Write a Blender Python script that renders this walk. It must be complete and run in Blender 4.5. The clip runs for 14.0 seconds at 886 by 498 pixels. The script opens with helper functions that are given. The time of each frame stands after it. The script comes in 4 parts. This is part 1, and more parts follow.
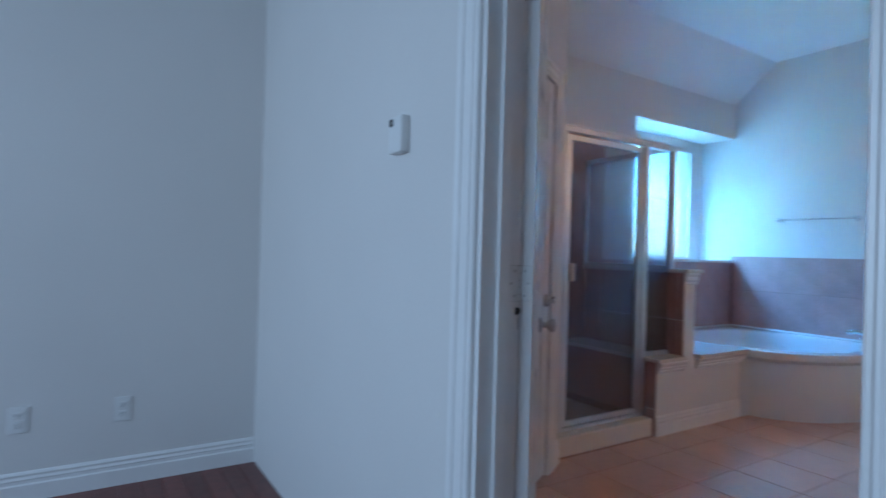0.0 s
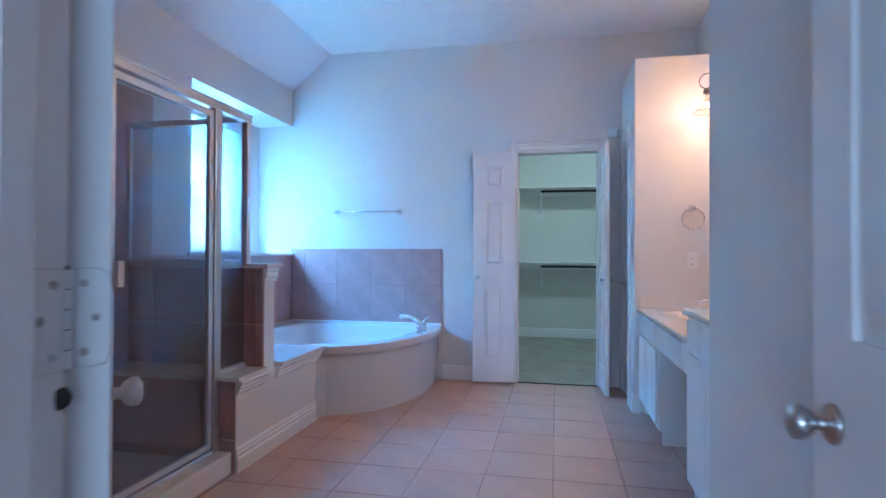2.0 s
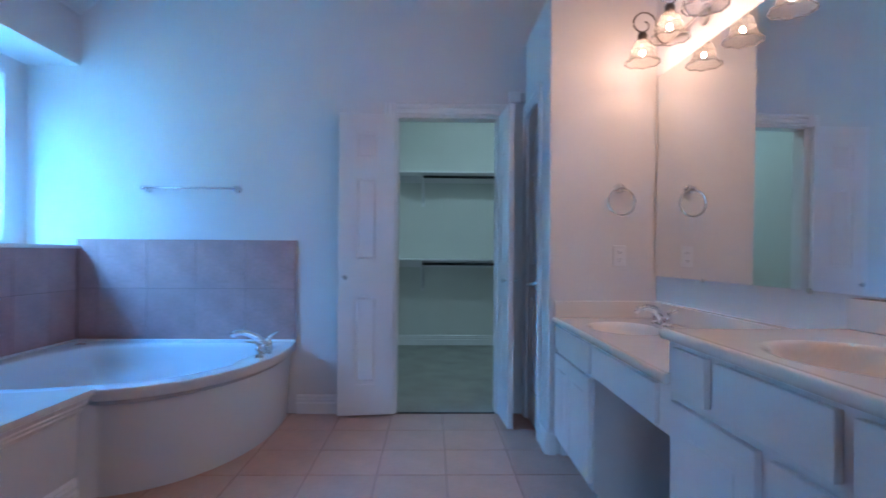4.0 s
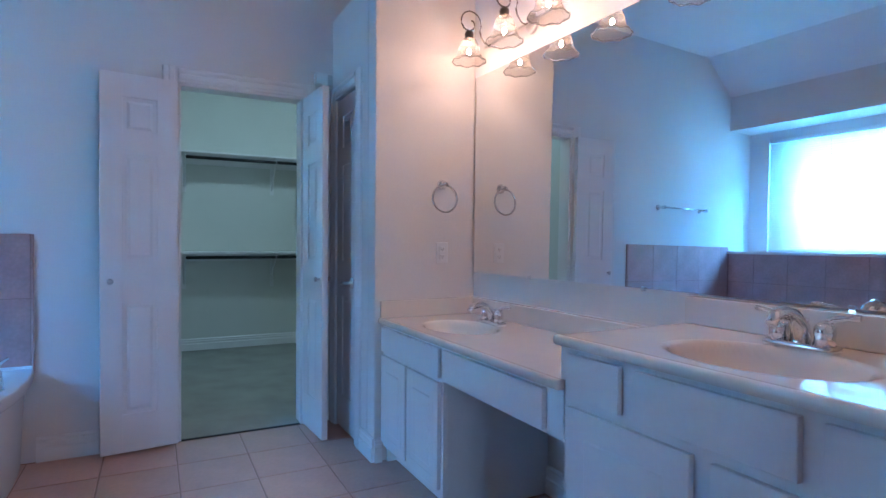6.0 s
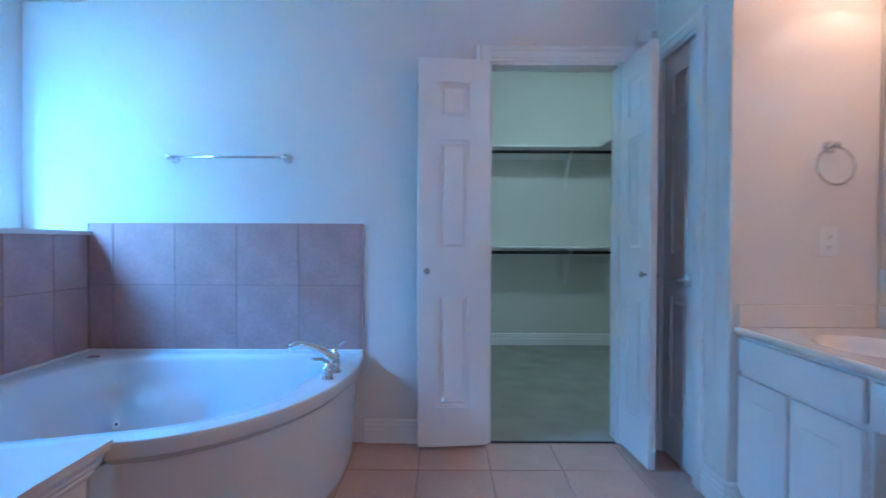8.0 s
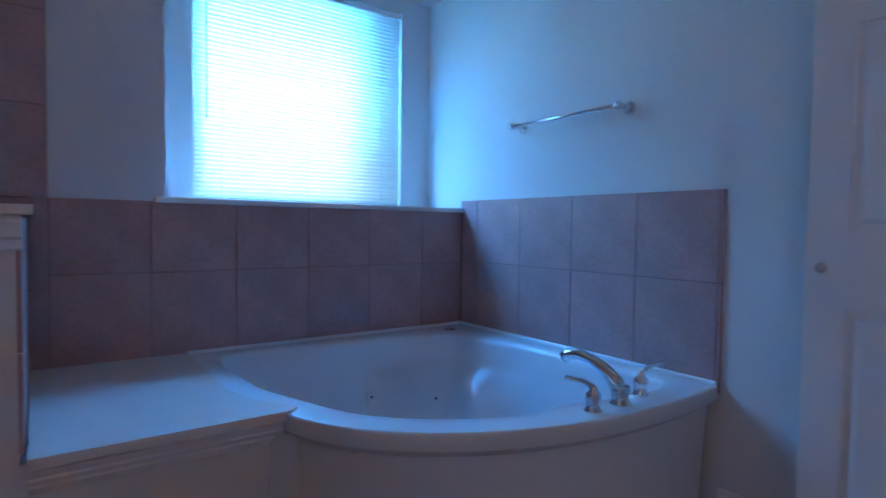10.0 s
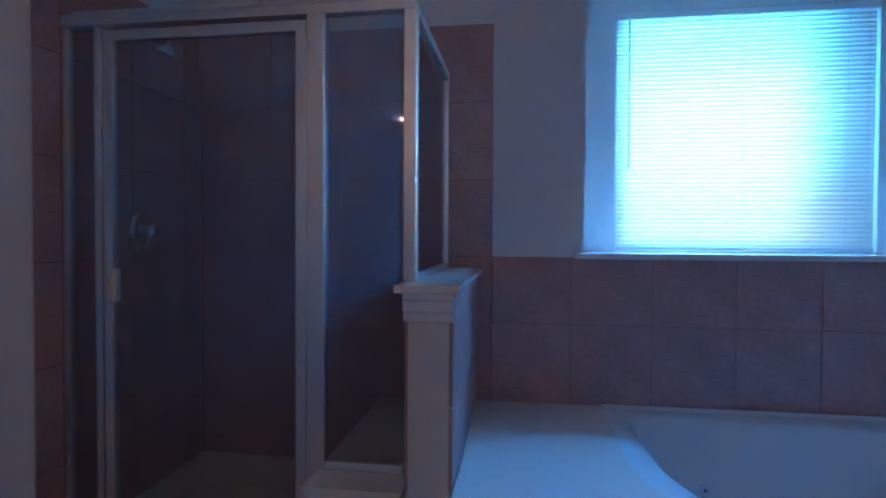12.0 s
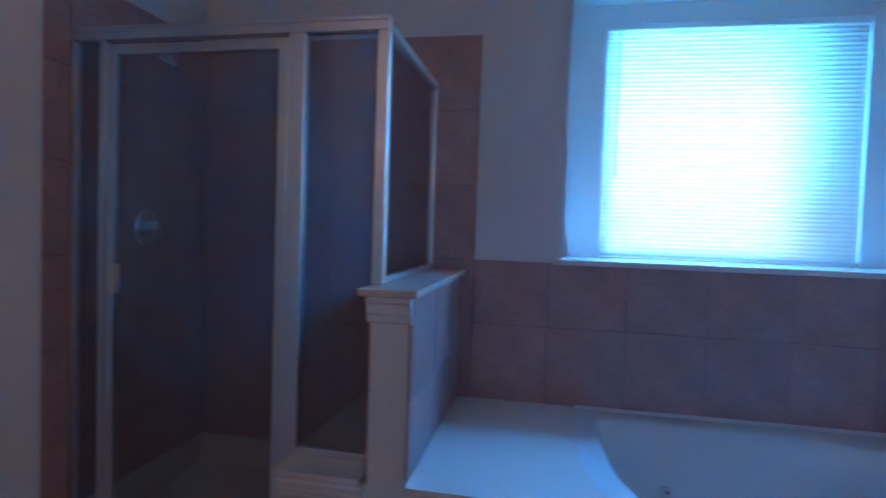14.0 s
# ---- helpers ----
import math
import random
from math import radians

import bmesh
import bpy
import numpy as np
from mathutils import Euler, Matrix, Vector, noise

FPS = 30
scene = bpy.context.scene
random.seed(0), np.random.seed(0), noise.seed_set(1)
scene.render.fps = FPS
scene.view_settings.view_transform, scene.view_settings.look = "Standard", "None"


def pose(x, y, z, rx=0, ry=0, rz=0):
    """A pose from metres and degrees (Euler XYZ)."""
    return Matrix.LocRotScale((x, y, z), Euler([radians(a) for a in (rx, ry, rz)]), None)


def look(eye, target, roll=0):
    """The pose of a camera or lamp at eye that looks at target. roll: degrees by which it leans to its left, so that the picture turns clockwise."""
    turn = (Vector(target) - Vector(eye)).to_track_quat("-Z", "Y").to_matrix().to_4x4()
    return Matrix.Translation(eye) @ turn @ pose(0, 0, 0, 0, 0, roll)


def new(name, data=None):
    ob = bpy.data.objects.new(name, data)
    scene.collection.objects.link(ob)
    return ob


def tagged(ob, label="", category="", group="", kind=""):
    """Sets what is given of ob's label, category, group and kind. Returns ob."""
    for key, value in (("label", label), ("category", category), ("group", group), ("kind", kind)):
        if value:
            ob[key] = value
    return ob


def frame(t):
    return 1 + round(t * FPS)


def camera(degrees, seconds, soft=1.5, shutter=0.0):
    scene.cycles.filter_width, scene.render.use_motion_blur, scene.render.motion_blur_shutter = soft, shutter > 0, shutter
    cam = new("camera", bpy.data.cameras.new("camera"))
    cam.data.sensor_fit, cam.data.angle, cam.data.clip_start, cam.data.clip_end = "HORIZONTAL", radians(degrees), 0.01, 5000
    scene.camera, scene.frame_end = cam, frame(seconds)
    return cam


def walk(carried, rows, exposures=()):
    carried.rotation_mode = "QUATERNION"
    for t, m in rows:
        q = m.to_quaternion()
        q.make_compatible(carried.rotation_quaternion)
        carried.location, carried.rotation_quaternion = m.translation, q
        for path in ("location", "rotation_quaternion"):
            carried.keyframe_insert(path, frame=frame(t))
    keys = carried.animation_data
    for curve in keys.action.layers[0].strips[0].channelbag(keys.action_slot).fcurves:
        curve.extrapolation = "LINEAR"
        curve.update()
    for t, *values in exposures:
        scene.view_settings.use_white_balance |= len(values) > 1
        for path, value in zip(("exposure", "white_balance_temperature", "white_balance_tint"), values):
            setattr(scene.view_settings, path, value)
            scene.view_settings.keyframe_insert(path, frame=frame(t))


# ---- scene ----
cam = camera(77.0, 14.0, shutter=0.4)
PATH = [
    (0, (-0.090, -0.195, 1.150), (-1.772, 0.888, 1.161), 1.6),
    (0.5, (-0.216, -0.217, 1.151), (-1.508, 1.310, 1.180), 1.1),
    (1, (-0.414, -0.150, 1.132), (-1.241, 1.670, 1.164), 0.7),
    (1.5, (-0.594, 0.068, 1.135), (-1.163, 1.985, 1.152), 0.3),
    (2, (-0.735, 0.305, 1.135), (-1.131, 2.266, 1.156), 0.25),
    (2.5, (-0.845, 0.648, 1.174), (-1.188, 2.618, 1.18), 0.3),
    (3, (-0.881, 0.928, 1.161), (-1.221, 2.899, 1.163), 0.3),
    (3.5, (-0.876, 1.224, 1.147), (-1.123, 3.209, 1.15), 0.3),
    (4, (-0.828, 1.456, 1.106), (-0.786, 3.455, 1.122), 0.4),
    (4.2, (-0.862, 1.528, 1.103), (-0.656, 3.517, 1.122), 0.3),
    (6.3, (-1.239, 1.805, 1.172), (-0.31, 3.576, 1.142), 0.4),
    (6.5, (-1.269, 1.824, 1.175), (-0.362, 3.606, 1.14), 0.4),
    (7, (-1.333, 1.904, 1.172), (-0.64, 3.78, 1.135), 0.3),
    (7.5, (-1.374, 2.088, 1.12), (-0.986, 4.049, 1.097), 0.2),
    (8, (-1.317, 2.301, 1.097), (-1.321, 4.301, 1.068), 0.2),
    (8.2, (-1.307, 2.39, 1.089), (-1.443, 4.385, 1.057), 0.2),
    (10.3, (-0.717, 3.456, 1.038), (-2.481, 4.397, 0.97), 0.7),
    (10.5, (-0.715, 3.491, 1.036), (-2.552, 4.28, 0.981), 0.6),
    (11, (-0.705, 3.522, 1.093), (-2.665, 3.917, 1.047), 0.3),
    (11.5, (-0.767, 3.53, 1.159), (-2.767, 3.536, 1.122), 0.1),
    (12, (-0.825, 3.52, 1.213), (-2.806, 3.242, 1.169), 0.3),
    (12.5, (-0.842, 3.498, 1.231), (-2.783, 3.02, 1.181), 0.3),
    (13, (-0.837, 3.483, 1.228), (-2.755, 2.918, 1.178), 0.5),
    (13.5, (-0.817, 3.545, 1.227), (-2.728, 2.957, 1.175), 0.7),
    (14, (-0.747, 3.732, 1.27), (-2.709, 3.353, 1.191), 1.9),
]
walk(cam, [(t, look(eye, target, roll)) for t, eye, target, roll in PATH],
     exposures=[(0.0, 0.45, 5600, 17), (1.0, 0.55, 5600, 19), (2.0, 1.0, 5330, 21), (2.6, 0.95, 5270, 21), (3.3, 0.62, 5270, 21), (4.1, 0.4, 5120, 21), (6.4, 0.5, 5060, 21), (7.5, 0.8, 5230, 22), (8.3, 0.5, 5260, 20), (10.3, -0.58, 5030, 25), (12.5, -0.68, 4900, 22), (13.0, -0.32, 4900, 22), (13.6, -0.22, 4900, 23), (14.0, -0.42, 4900, 22)])

# ---- world and large lights ----
world = bpy.data.worlds.new("world")
scene.world = world
world.use_nodes = True
wn = world.node_tree
sky = wn.nodes.new("ShaderNodeTexSky")
sky.sky_type = "NISHITA"
sky.sun_disc = False
sky.sun_elevation, sky.sun_rotation = radians(48), radians(100)
wn.links.new(sky.outputs["Color"], wn.nodes["Background"].inputs["Color"])
wn.nodes["Background"].inputs["Strength"].default_value = 0.1


def area_lamp(name, at, target, sx, sy, power, colour):
    data = bpy.data.lights.new(name, "AREA")
    data.shape, data.size, data.size_y, data.energy, data.color = "RECTANGLE", sx, sy, power, colour
    ob = new(name, data)
    ob.matrix_world = look(at, target)
    return ob


WINDOW_BLUE = (0.10, 0.455, 1.0)
area_lamp("window_daylight", (-3.90, 4.22, 1.93), (0, 3.40, 1.65), 1.15, 0.8, 335, WINDOW_BLUE)
# added yellow lamp, unseen, that warms the lower blind and adds red to the room
area_lamp("window_yellow_fill", (-3.88, 4.34, 1.55), (0, 3.40, 1.45), 1.0, 0.9, 23, (1.0, 0.9, 0.0))
# added fill lamp at the unseen back of the bedroom
area_lamp("bedroom_fill", (-1.1, -3.45, 1.5), (-1.1, 0, 1.2), 2.4, 1.5, 49, (0.56, 0.82, 1.0))


# ---- materials ----
def material(name, colour, rough=0.5, metal=0.0, grain=0.06, scale=40.0, blotch=0.06, blotch_scale=2.0, bump=0.0, bump_scale=None, spec=0.5, coat=0.0, vary=0.0):
    m = bpy.data.materials.new(name)
    m.use_nodes = True
    t = m.node_tree
    b = t.nodes["Principled BSDF"]
    b.inputs["Roughness"].default_value = rough
    b.inputs["Metallic"].default_value = metal
    b.inputs["Specular IOR Level"].default_value = spec
    b.inputs["Coat Weight"].default_value = coat
    co = t.nodes.new("ShaderNodeTexCoord")
    fine = t.nodes.new("ShaderNodeTexNoise")
    fine.inputs["Scale"].default_value, fine.inputs["Detail"].default_value = scale, 4
    big = t.nodes.new("ShaderNodeTexNoise")
    big.inputs["Scale"].default_value, big.inputs["Detail"].default_value = blotch_scale, 3
    for n in (fine, big):
        t.links.new(co.outputs["Object"], n.inputs["Vector"])
    value = None
    for n, amount in ((fine, grain), (big, blotch)):
        r = t.nodes.new("ShaderNodeMapRange")
        r.inputs["To Min"].default_value, r.inputs["To Max"].default_value = 1 - amount, 1 + amount
        r.inputs["From Min"].default_value, r.inputs["From Max"].default_value = 0.25, 0.75
        t.links.new(n.outputs["Fac"], r.inputs["Value"])
        if value is None:
            value = r.outputs["Result"]
        else:
            mul = t.nodes.new("ShaderNodeMath")
            mul.operation = "MULTIPLY"
            t.links.new(value, mul.inputs[0])
            t.links.new(r.outputs["Result"], mul.inputs[1])
            value = mul.outputs["Value"]
    if vary:
        info = t.nodes.new("ShaderNodeObjectInfo")
        r = t.nodes.new("ShaderNodeMapRange")
        r.inputs["To Min"].default_value, r.inputs["To Max"].default_value = 1 - vary, 1 + vary
        t.links.new(info.outputs["Random"], r.inputs["Value"])
        mul = t.nodes.new("ShaderNodeMath")
        mul.operation = "MULTIPLY"
        t.links.new(value, mul.inputs[0])
        t.links.new(r.outputs["Result"], mul.inputs[1])
        value = mul.outputs["Value"]
    mix = t.nodes.new("ShaderNodeVectorMath")
    mix.operation = "SCALE"
    mix.inputs[0].default_value = colour
    t.links.new(value, mix.inputs["Scale"])
    t.links.new(mix.outputs["Vector"], b.inputs["Base Color"])
    if bump:
        tex = t.nodes.new("ShaderNodeTexNoise")
        tex.inputs["Scale"].default_value, tex.inputs["Detail"].default_value = bump_scale or scale, 3
        t.links.new(co.outputs["Object"], tex.inputs["Vector"])
        bp = t.nodes.new("ShaderNodeBump")
        bp.inputs["Strength"].default_value, bp.inputs["Distance"].default_value = bump, 0.004
        t.links.new(tex.outputs["Fac"], bp.inputs["Height"])
        t.links.new(bp.outputs["Normal"], b.inputs["Normal"])
    return m


def clear_glass(name, tint):
    m = bpy.data.materials.new(name)
    m.use_nodes = True
    t = m.node_tree
    out = t.nodes["Material Output"]
    t.nodes.remove(t.nodes["Principled BSDF"])
    see = t.nodes.new("ShaderNodeBsdfTransparent")
    see.inputs["Color"].default_value = (*tint, 1)
    gloss = t.nodes.new("ShaderNodeBsdfGlossy")
    gloss.inputs["Roughness"].default_value = 0.02
    facing = t.nodes.new("ShaderNodeLayerWeight")
    facing.inputs["Blend"].default_value = 0.5
    power = t.nodes.new("ShaderNodeMath")
    power.operation = "POWER"
    power.inputs[1].default_value = 4.0
    t.links.new(facing.outputs["Facing"], power.inputs[0])
    fres = t.nodes.new("ShaderNodeMapRange")
    fres.inputs["To Min"].default_value, fres.inputs["To Max"].default_value = 0.045, 0.85
    t.links.new(power.outputs["Value"], fres.inputs["Value"])
    mix = t.nodes.new("ShaderNodeMixShader")
    t.links.new(fres.outputs["Result"], mix.inputs[0])
    t.links.new(see.outputs[0], mix.inputs[1])
    t.links.new(gloss.outputs[0], mix.inputs[2])
    t.links.new(mix.outputs[0], out.inputs["Surface"])
    return m


def translucent(name, colour, through_part):
    m = bpy.data.materials.new(name)
    m.use_nodes = True
    t = m.node_tree
    b = t.nodes["Principled BSDF"]
    b.inputs["Base Color"].default_value = (*colour, 1)
    b.inputs["Roughness"].default_value = 0.45
    tr = t.nodes.new("ShaderNodeBsdfTranslucent")
    tr.inputs["Color"].default_value = (*colour, 1)
    mix = t.nodes.new("ShaderNodeMixShader")
    mix.inputs[0].default_value = through_part
    t.links.new(b.outputs[0], mix.inputs[1])
    t.links.new(tr.outputs[0], mix.inputs[2])
    t.links.new(mix.outputs[0], t.nodes["Material Output"].inputs["Surface"])
    return m


def glow(name, colour, strength):
    m = bpy.data.materials.new(name)
    m.use_nodes = True
    b = m.node_tree.nodes["Principled BSDF"]
    b.inputs["Base Color"].default_value = (*colour, 1)
    b.inputs["Emission Color"].default_value = (*colour, 1)
    b.inputs["Emission Strength"].default_value = strength
    return m


PAINT = material("wall_paint", (0.70, 0.68, 0.66), 0.6, grain=0.02, scale=120, blotch=0.025, blotch_scale=1.3, bump=0.12, bump_scale=90, spec=0.3)
CEILING = material("ceiling_paint", (0.76, 0.75, 0.74), 0.8, grain=0.02, scale=90, blotch=0.02, bump=0.15, bump_scale=70, spec=0.2)
TRIM = material("white_trim_paint", (0.78, 0.77, 0.76), 0.32, grain=0.015, scale=60, blotch=0.03, blotch_scale=4)
CABINET = material("white_cabinet_paint", (0.78, 0.78, 0.78), 0.35, grain=0.015, scale=80, blotch=0.03, blotch_scale=5)
WALL_TILE = material("taupe_ceramic_tile", (0.43, 0.262, 0.24), 0.38, grain=0.10, scale=55, blotch=0.14, blotch_scale=6, bump=0.05, bump_scale=60, vary=0.06)
FLOOR_TILE = material("sand_ceramic_tile", (0.54, 0.33, 0.255), 0.36, grain=0.06, scale=60, blotch=0.09, blotch_scale=5, bump=0.05, bump_scale=40, vary=0.05)
GROUT = material("tile_grout", (0.29, 0.18, 0.165), 0.9, grain=0.12, scale=80, blotch=0.1)
FLOOR_GROUT = material("floor_grout", (0.37, 0.235, 0.19), 0.9, grain=0.12, scale=80, blotch=0.12)
ACRYLIC = material("white_acrylic", (0.68, 0.70, 0.71), 0.27, grain=0.005, blotch=0.01, coat=0.08)
MARBLE = material("cultured_marble", (0.74, 0.69, 0.635), 0.19, grain=0.015, scale=14, blotch=0.03, blotch_scale=3, coat=0.4)
CHROME = material("chrome", (0.78, 0.79, 0.80), 0.08, metal=1.0, grain=0.01, blotch=0.02)
NICKEL = material("brushed_nickel", (0.52, 0.51, 0.50), 0.28, metal=1.0, grain=0.05, scale=150, blotch=0.04)
SATIN = material("satin_aluminium", (0.74, 0.75, 0.77), 0.36, metal=1.0, grain=0.03, scale=120, blotch=0.03)
BRONZE = material("aged_pewter", (0.16, 0.13, 0.11), 0.35, metal=1.0, grain=0.1, scale=90, blotch=0.1)
DARK = material("dark_metal", (0.03, 0.03, 0.03), 0.4, metal=0.6, grain=0.05, blotch=0.05)
RUBBER = material("black_rubber", (0.02, 0.02, 0.02), 0.6, grain=0.05, blotch=0.05)
PLASTIC = material("white_plastic", (0.74, 0.74, 0.73), 0.35, grain=0.01, blotch=0.015)
CARPET = material("grey_green_carpet", (0.36, 0.36, 0.33), 0.95, grain=0.22, scale=160, blotch=0.12, blotch_scale=4, bump=0.8, bump_scale=260, spec=0.1)
WOOD = material("dark_red_wood", (0.16, 0.045, 0.035), 0.3, grain=0.25, scale=25, blotch=0.15, vary=0.2)
CLOSET_PAINT = material("closet_paint", (0.66, 0.67, 0.62), 0.7, grain=0.02, scale=100, blotch=0.03, bump=0.12, bump_scale=90, spec=0.3)
SLAT = translucent("white_vinyl_slat", (0.88, 0.86, 0.76), 0.42)

def frosted(name, tint, see, scatter, body=None, back=0.35):
    m = clear_glass(name, tint)
    tint = body or tint
    t = m.node_tree
    out = t.nodes["Material Output"]
    clear = out.inputs["Surface"].links[0].from_socket
    tr = t.nodes.new("ShaderNodeBsdfTranslucent")
    tr.inputs["Color"].default_value = (*tint, 1)
    df = t.nodes.new("ShaderNodeBsdfDiffuse")
    df.inputs["Color"].default_value = (*tint, 1)
    both = t.nodes.new("ShaderNodeMixShader")
    both.inputs[0].default_value = back
    t.links.new(tr.outputs[0], both.inputs[1])
    t.links.new(df.outputs[0], both.inputs[2])
    mix = t.nodes.new("ShaderNodeMixShader")
    mix.inputs[0].default_value = scatter / (see + scatter)
    t.links.new(clear, mix.inputs[1])
    t.links.new(both.outputs[0], mix.inputs[2])
    t.links.new(mix.outputs[0], out.inputs["Surface"])
    return m


def hazed(m, share, rough):
    """Water-spotted glass: part of the light is spread forwards by a rough film."""
    t = m.node_tree
    out = t.nodes["Material Output"]
    clear = out.inputs["Surface"].links[0].from_socket
    film = t.nodes.new("ShaderNodeBsdfRefraction")
    film.inputs["IOR"].default_value, film.inputs["Roughness"].default_value = 1.12, rough
    spots = t.nodes.new("ShaderNodeTexNoise")
    spots.inputs["Scale"].default_value, spots.inputs["Detail"].default_value = 9.0, 4
    co = t.nodes.new("ShaderNodeTexCoord")
    t.links.new(co.outputs["Object"], spots.inputs["Vector"])
    amount = t.nodes.new("ShaderNodeMapRange")
    amount.inputs["From Min"].default_value, amount.inputs["From Max"].default_value = 0.3, 0.7
    amount.inputs["To Min"].default_value, amount.inputs["To Max"].default_value = share * 0.75, share * 1.25
    t.links.new(spots.outputs["Fac"], amount.inputs["Value"])
    mix = t.nodes.new("ShaderNodeMixShader")
    t.links.new(amount.outputs["Result"], mix.inputs[0])
    t.links.new(clear, mix.inputs[1])
    t.links.new(film.outputs[0], mix.inputs[2])
    t.links.new(mix.outputs[0], out.inputs["Surface"])
    return m


PANE = clear_glass("window_glass", (0.95, 0.97, 0.97))
# the blue scatter colour paints in the window's blue veil; return pane scatters less
SHOWER_GLASS = hazed(frosted("blue_veiled_shower_glass", (0.86, 0.90, 0.93), 0.89, 0.11, (0.66, 0.78, 0.95), 0.04), 0.02, 0.45)
RETURN_GLASS = hazed(frosted("blue_veiled_return_glass", (0.84, 0.88, 0.93), 0.955, 0.045, (0.52, 0.72, 0.96), 0.04), 0.02, 0.45)
SHADE_GLASS = frosted("ribbed_bell_glass", (0.74, 0.72, 0.70), 0.96, 0.04, (0.95, 0.93, 0.90))
# tinted dark so that the rings on the shades throw arcs
ARC_RING_GLASS = frosted("dark_arc_ring_glass", (0.22, 0.21, 0.20), 0.75, 0.25, (0.8, 0.78, 0.75))
BULB = glow("warm_bulb", (1.0, 0.58, 0.31), 720)
MIRROR = material("mirror_silver", (0.86, 0.88, 0.88), 0.01, metal=1.0, grain=0.0, blotch=0.0)


# ---- mesh tools ----
def obj(name, bm, mat, parent=None, smooth=False):
    me = bpy.data.meshes.new(name)
    bmesh.ops.recalc_face_normals(bm, faces=bm.faces[:])
    bm.to_mesh(me)
    bm.free()
    me.materials.append(mat)
    if smooth:
        for p in me.polygons:
            p.use_smooth = True
    ob = new(name, me)
    if parent:
        ob.parent = parent
    return ob


def part(name, bm, mat, parent, label="", smooth=False):
    ob = obj(name, bm, mat, parent, smooth)
    if label:
        tagged(ob, label)
    return ob


def add_box(bm, x0, x1, y0, y1, z0, z1, bevel=0.0, m=None):
    made = bmesh.ops.create_cube(bm, size=1.0)
    vs = made["verts"]
    bmesh.ops.scale(bm, vec=(abs(x1 - x0), abs(y1 - y0), abs(z1 - z0)), verts=vs)
    bmesh.ops.translate(bm, vec=((x0 + x1) / 2, (y0 + y1) / 2, (z0 + z1) / 2), verts=vs)
    if bevel:
        edges = list({e for v in vs for e in v.link_edges})
        r = bmesh.ops.bevel(bm, geom=edges, offset=bevel, segments=2, affect="EDGES", profile=0.6)
        vs = list({v for f in r["faces"] for v in f.verts} | {v for v in vs if v.is_valid})
    if m is not None:
        bmesh.ops.transform(bm, matrix=m, verts=vs)
    return vs


def box(x0, x1, y0, y1, z0, z1, bevel=0.0, m=None):
    bm = bmesh.new()
    add_box(bm, x0, x1, y0, y1, z0, z1, bevel, m)
    return bm


def boxes(*rows, bevel=0.0):
    bm = bmesh.new()
    for r in rows:
        add_box(bm, *r, bevel=bevel)
    return bm


def prism(points, z0, z1):
    """A polygon in the plan, raised from z0 to z1."""
    bm = bmesh.new()
    low = [bm.verts.new((x, y, z0)) for x, y in points]
    high = [bm.verts.new((x, y, z1)) for x, y in points]
    bm.faces.new(low[::-1])
    bm.faces.new(high)
    n = len(points)
    for i in range(n):
        bm.faces.new((low[i], low[(i + 1) % n], high[(i + 1) % n], high[i]))
    return bm


def sweep(bm, profile, a, b, u, v):
    """A closed profile of (across, out) pairs, drawn along the line from a to b."""
    a, b, u, v = Vector(a), Vector(b), Vector(u), Vector(v)
    ends = [[bm.verts.new(p + u * s + v * o) for s, o in profile] for p in (a, b)]
    n = len(profile)
    bm.faces.new(ends[0])
    bm.faces.new(ends[1][::-1])
    for i in range(n):
        bm.faces.new((ends[0][i], ends[1][i], ends[1][(i + 1) % n], ends[0][(i + 1) % n]))


def tube(bm, points, radius, sides=10, closed=False, taper=None):
    """A round bar along points; taper gives a radius for each point."""
    pts = [Vector(p) for p in points]
    n = len(pts)
    rings = []
    up = Vector((0, 0, 1))
    for i, p in enumerate(pts):
        a = pts[(i - 1) % n] if closed or i else pts[0]
        b = pts[(i + 1) % n] if closed or i < n - 1 else pts[-1]
        d = (b - a).normalized()
        side = d.cross(up)
        if side.length < 1e-3:
            side = d.cross(Vector((1, 0, 0)))
        side.normalize()
        over = side.cross(d).normalized()
        r = taper[i] if taper else radius
        rings.append([bm.verts.new(p + side * (r * math.cos(k * math.tau / sides)) + over * (r * math.sin(k * math.tau / sides))) for k in range(sides)])
    for i in range(n if closed else n - 1):
        p, q = rings[i], rings[(i + 1) % n]
        for k in range(sides):
            bm.faces.new((p[k], p[(k + 1) % sides], q[(k + 1) % sides], q[k]))
    if not closed:
        bm.faces.new(rings[0][::-1])
        bm.faces.new(rings[-1])


def lathe(bm, profile, at=(0, 0, 0), m=None, sides=24):
    """A profile of (radius, height) pairs, turned round the z axis."""
    rings = []
    m = m or Matrix.Translation(at)
    for r, z in profile:
        rings.append([bm.verts.new(m @ Vector((r * math.cos(k * math.tau / sides), r * math.sin(k * math.tau / sides), z))) for k in range(sides)])
    for p, q in zip(rings, rings[1:]):
        for k in range(sides):
            bm.faces.new((p[k], p[(k + 1) % sides], q[(k + 1) % sides], q[k]))
    for ring, r in ((rings[0], profile[0][0]), (rings[-1], profile[-1][0])):
        if r > 1e-4:
            bm.faces.new(ring)


def empty(name, label, category, group=""):
    return tagged(new(name), label, category, group)


def structure(ob, label="", category=""):
    return tagged(ob, label, category, kind="structure")


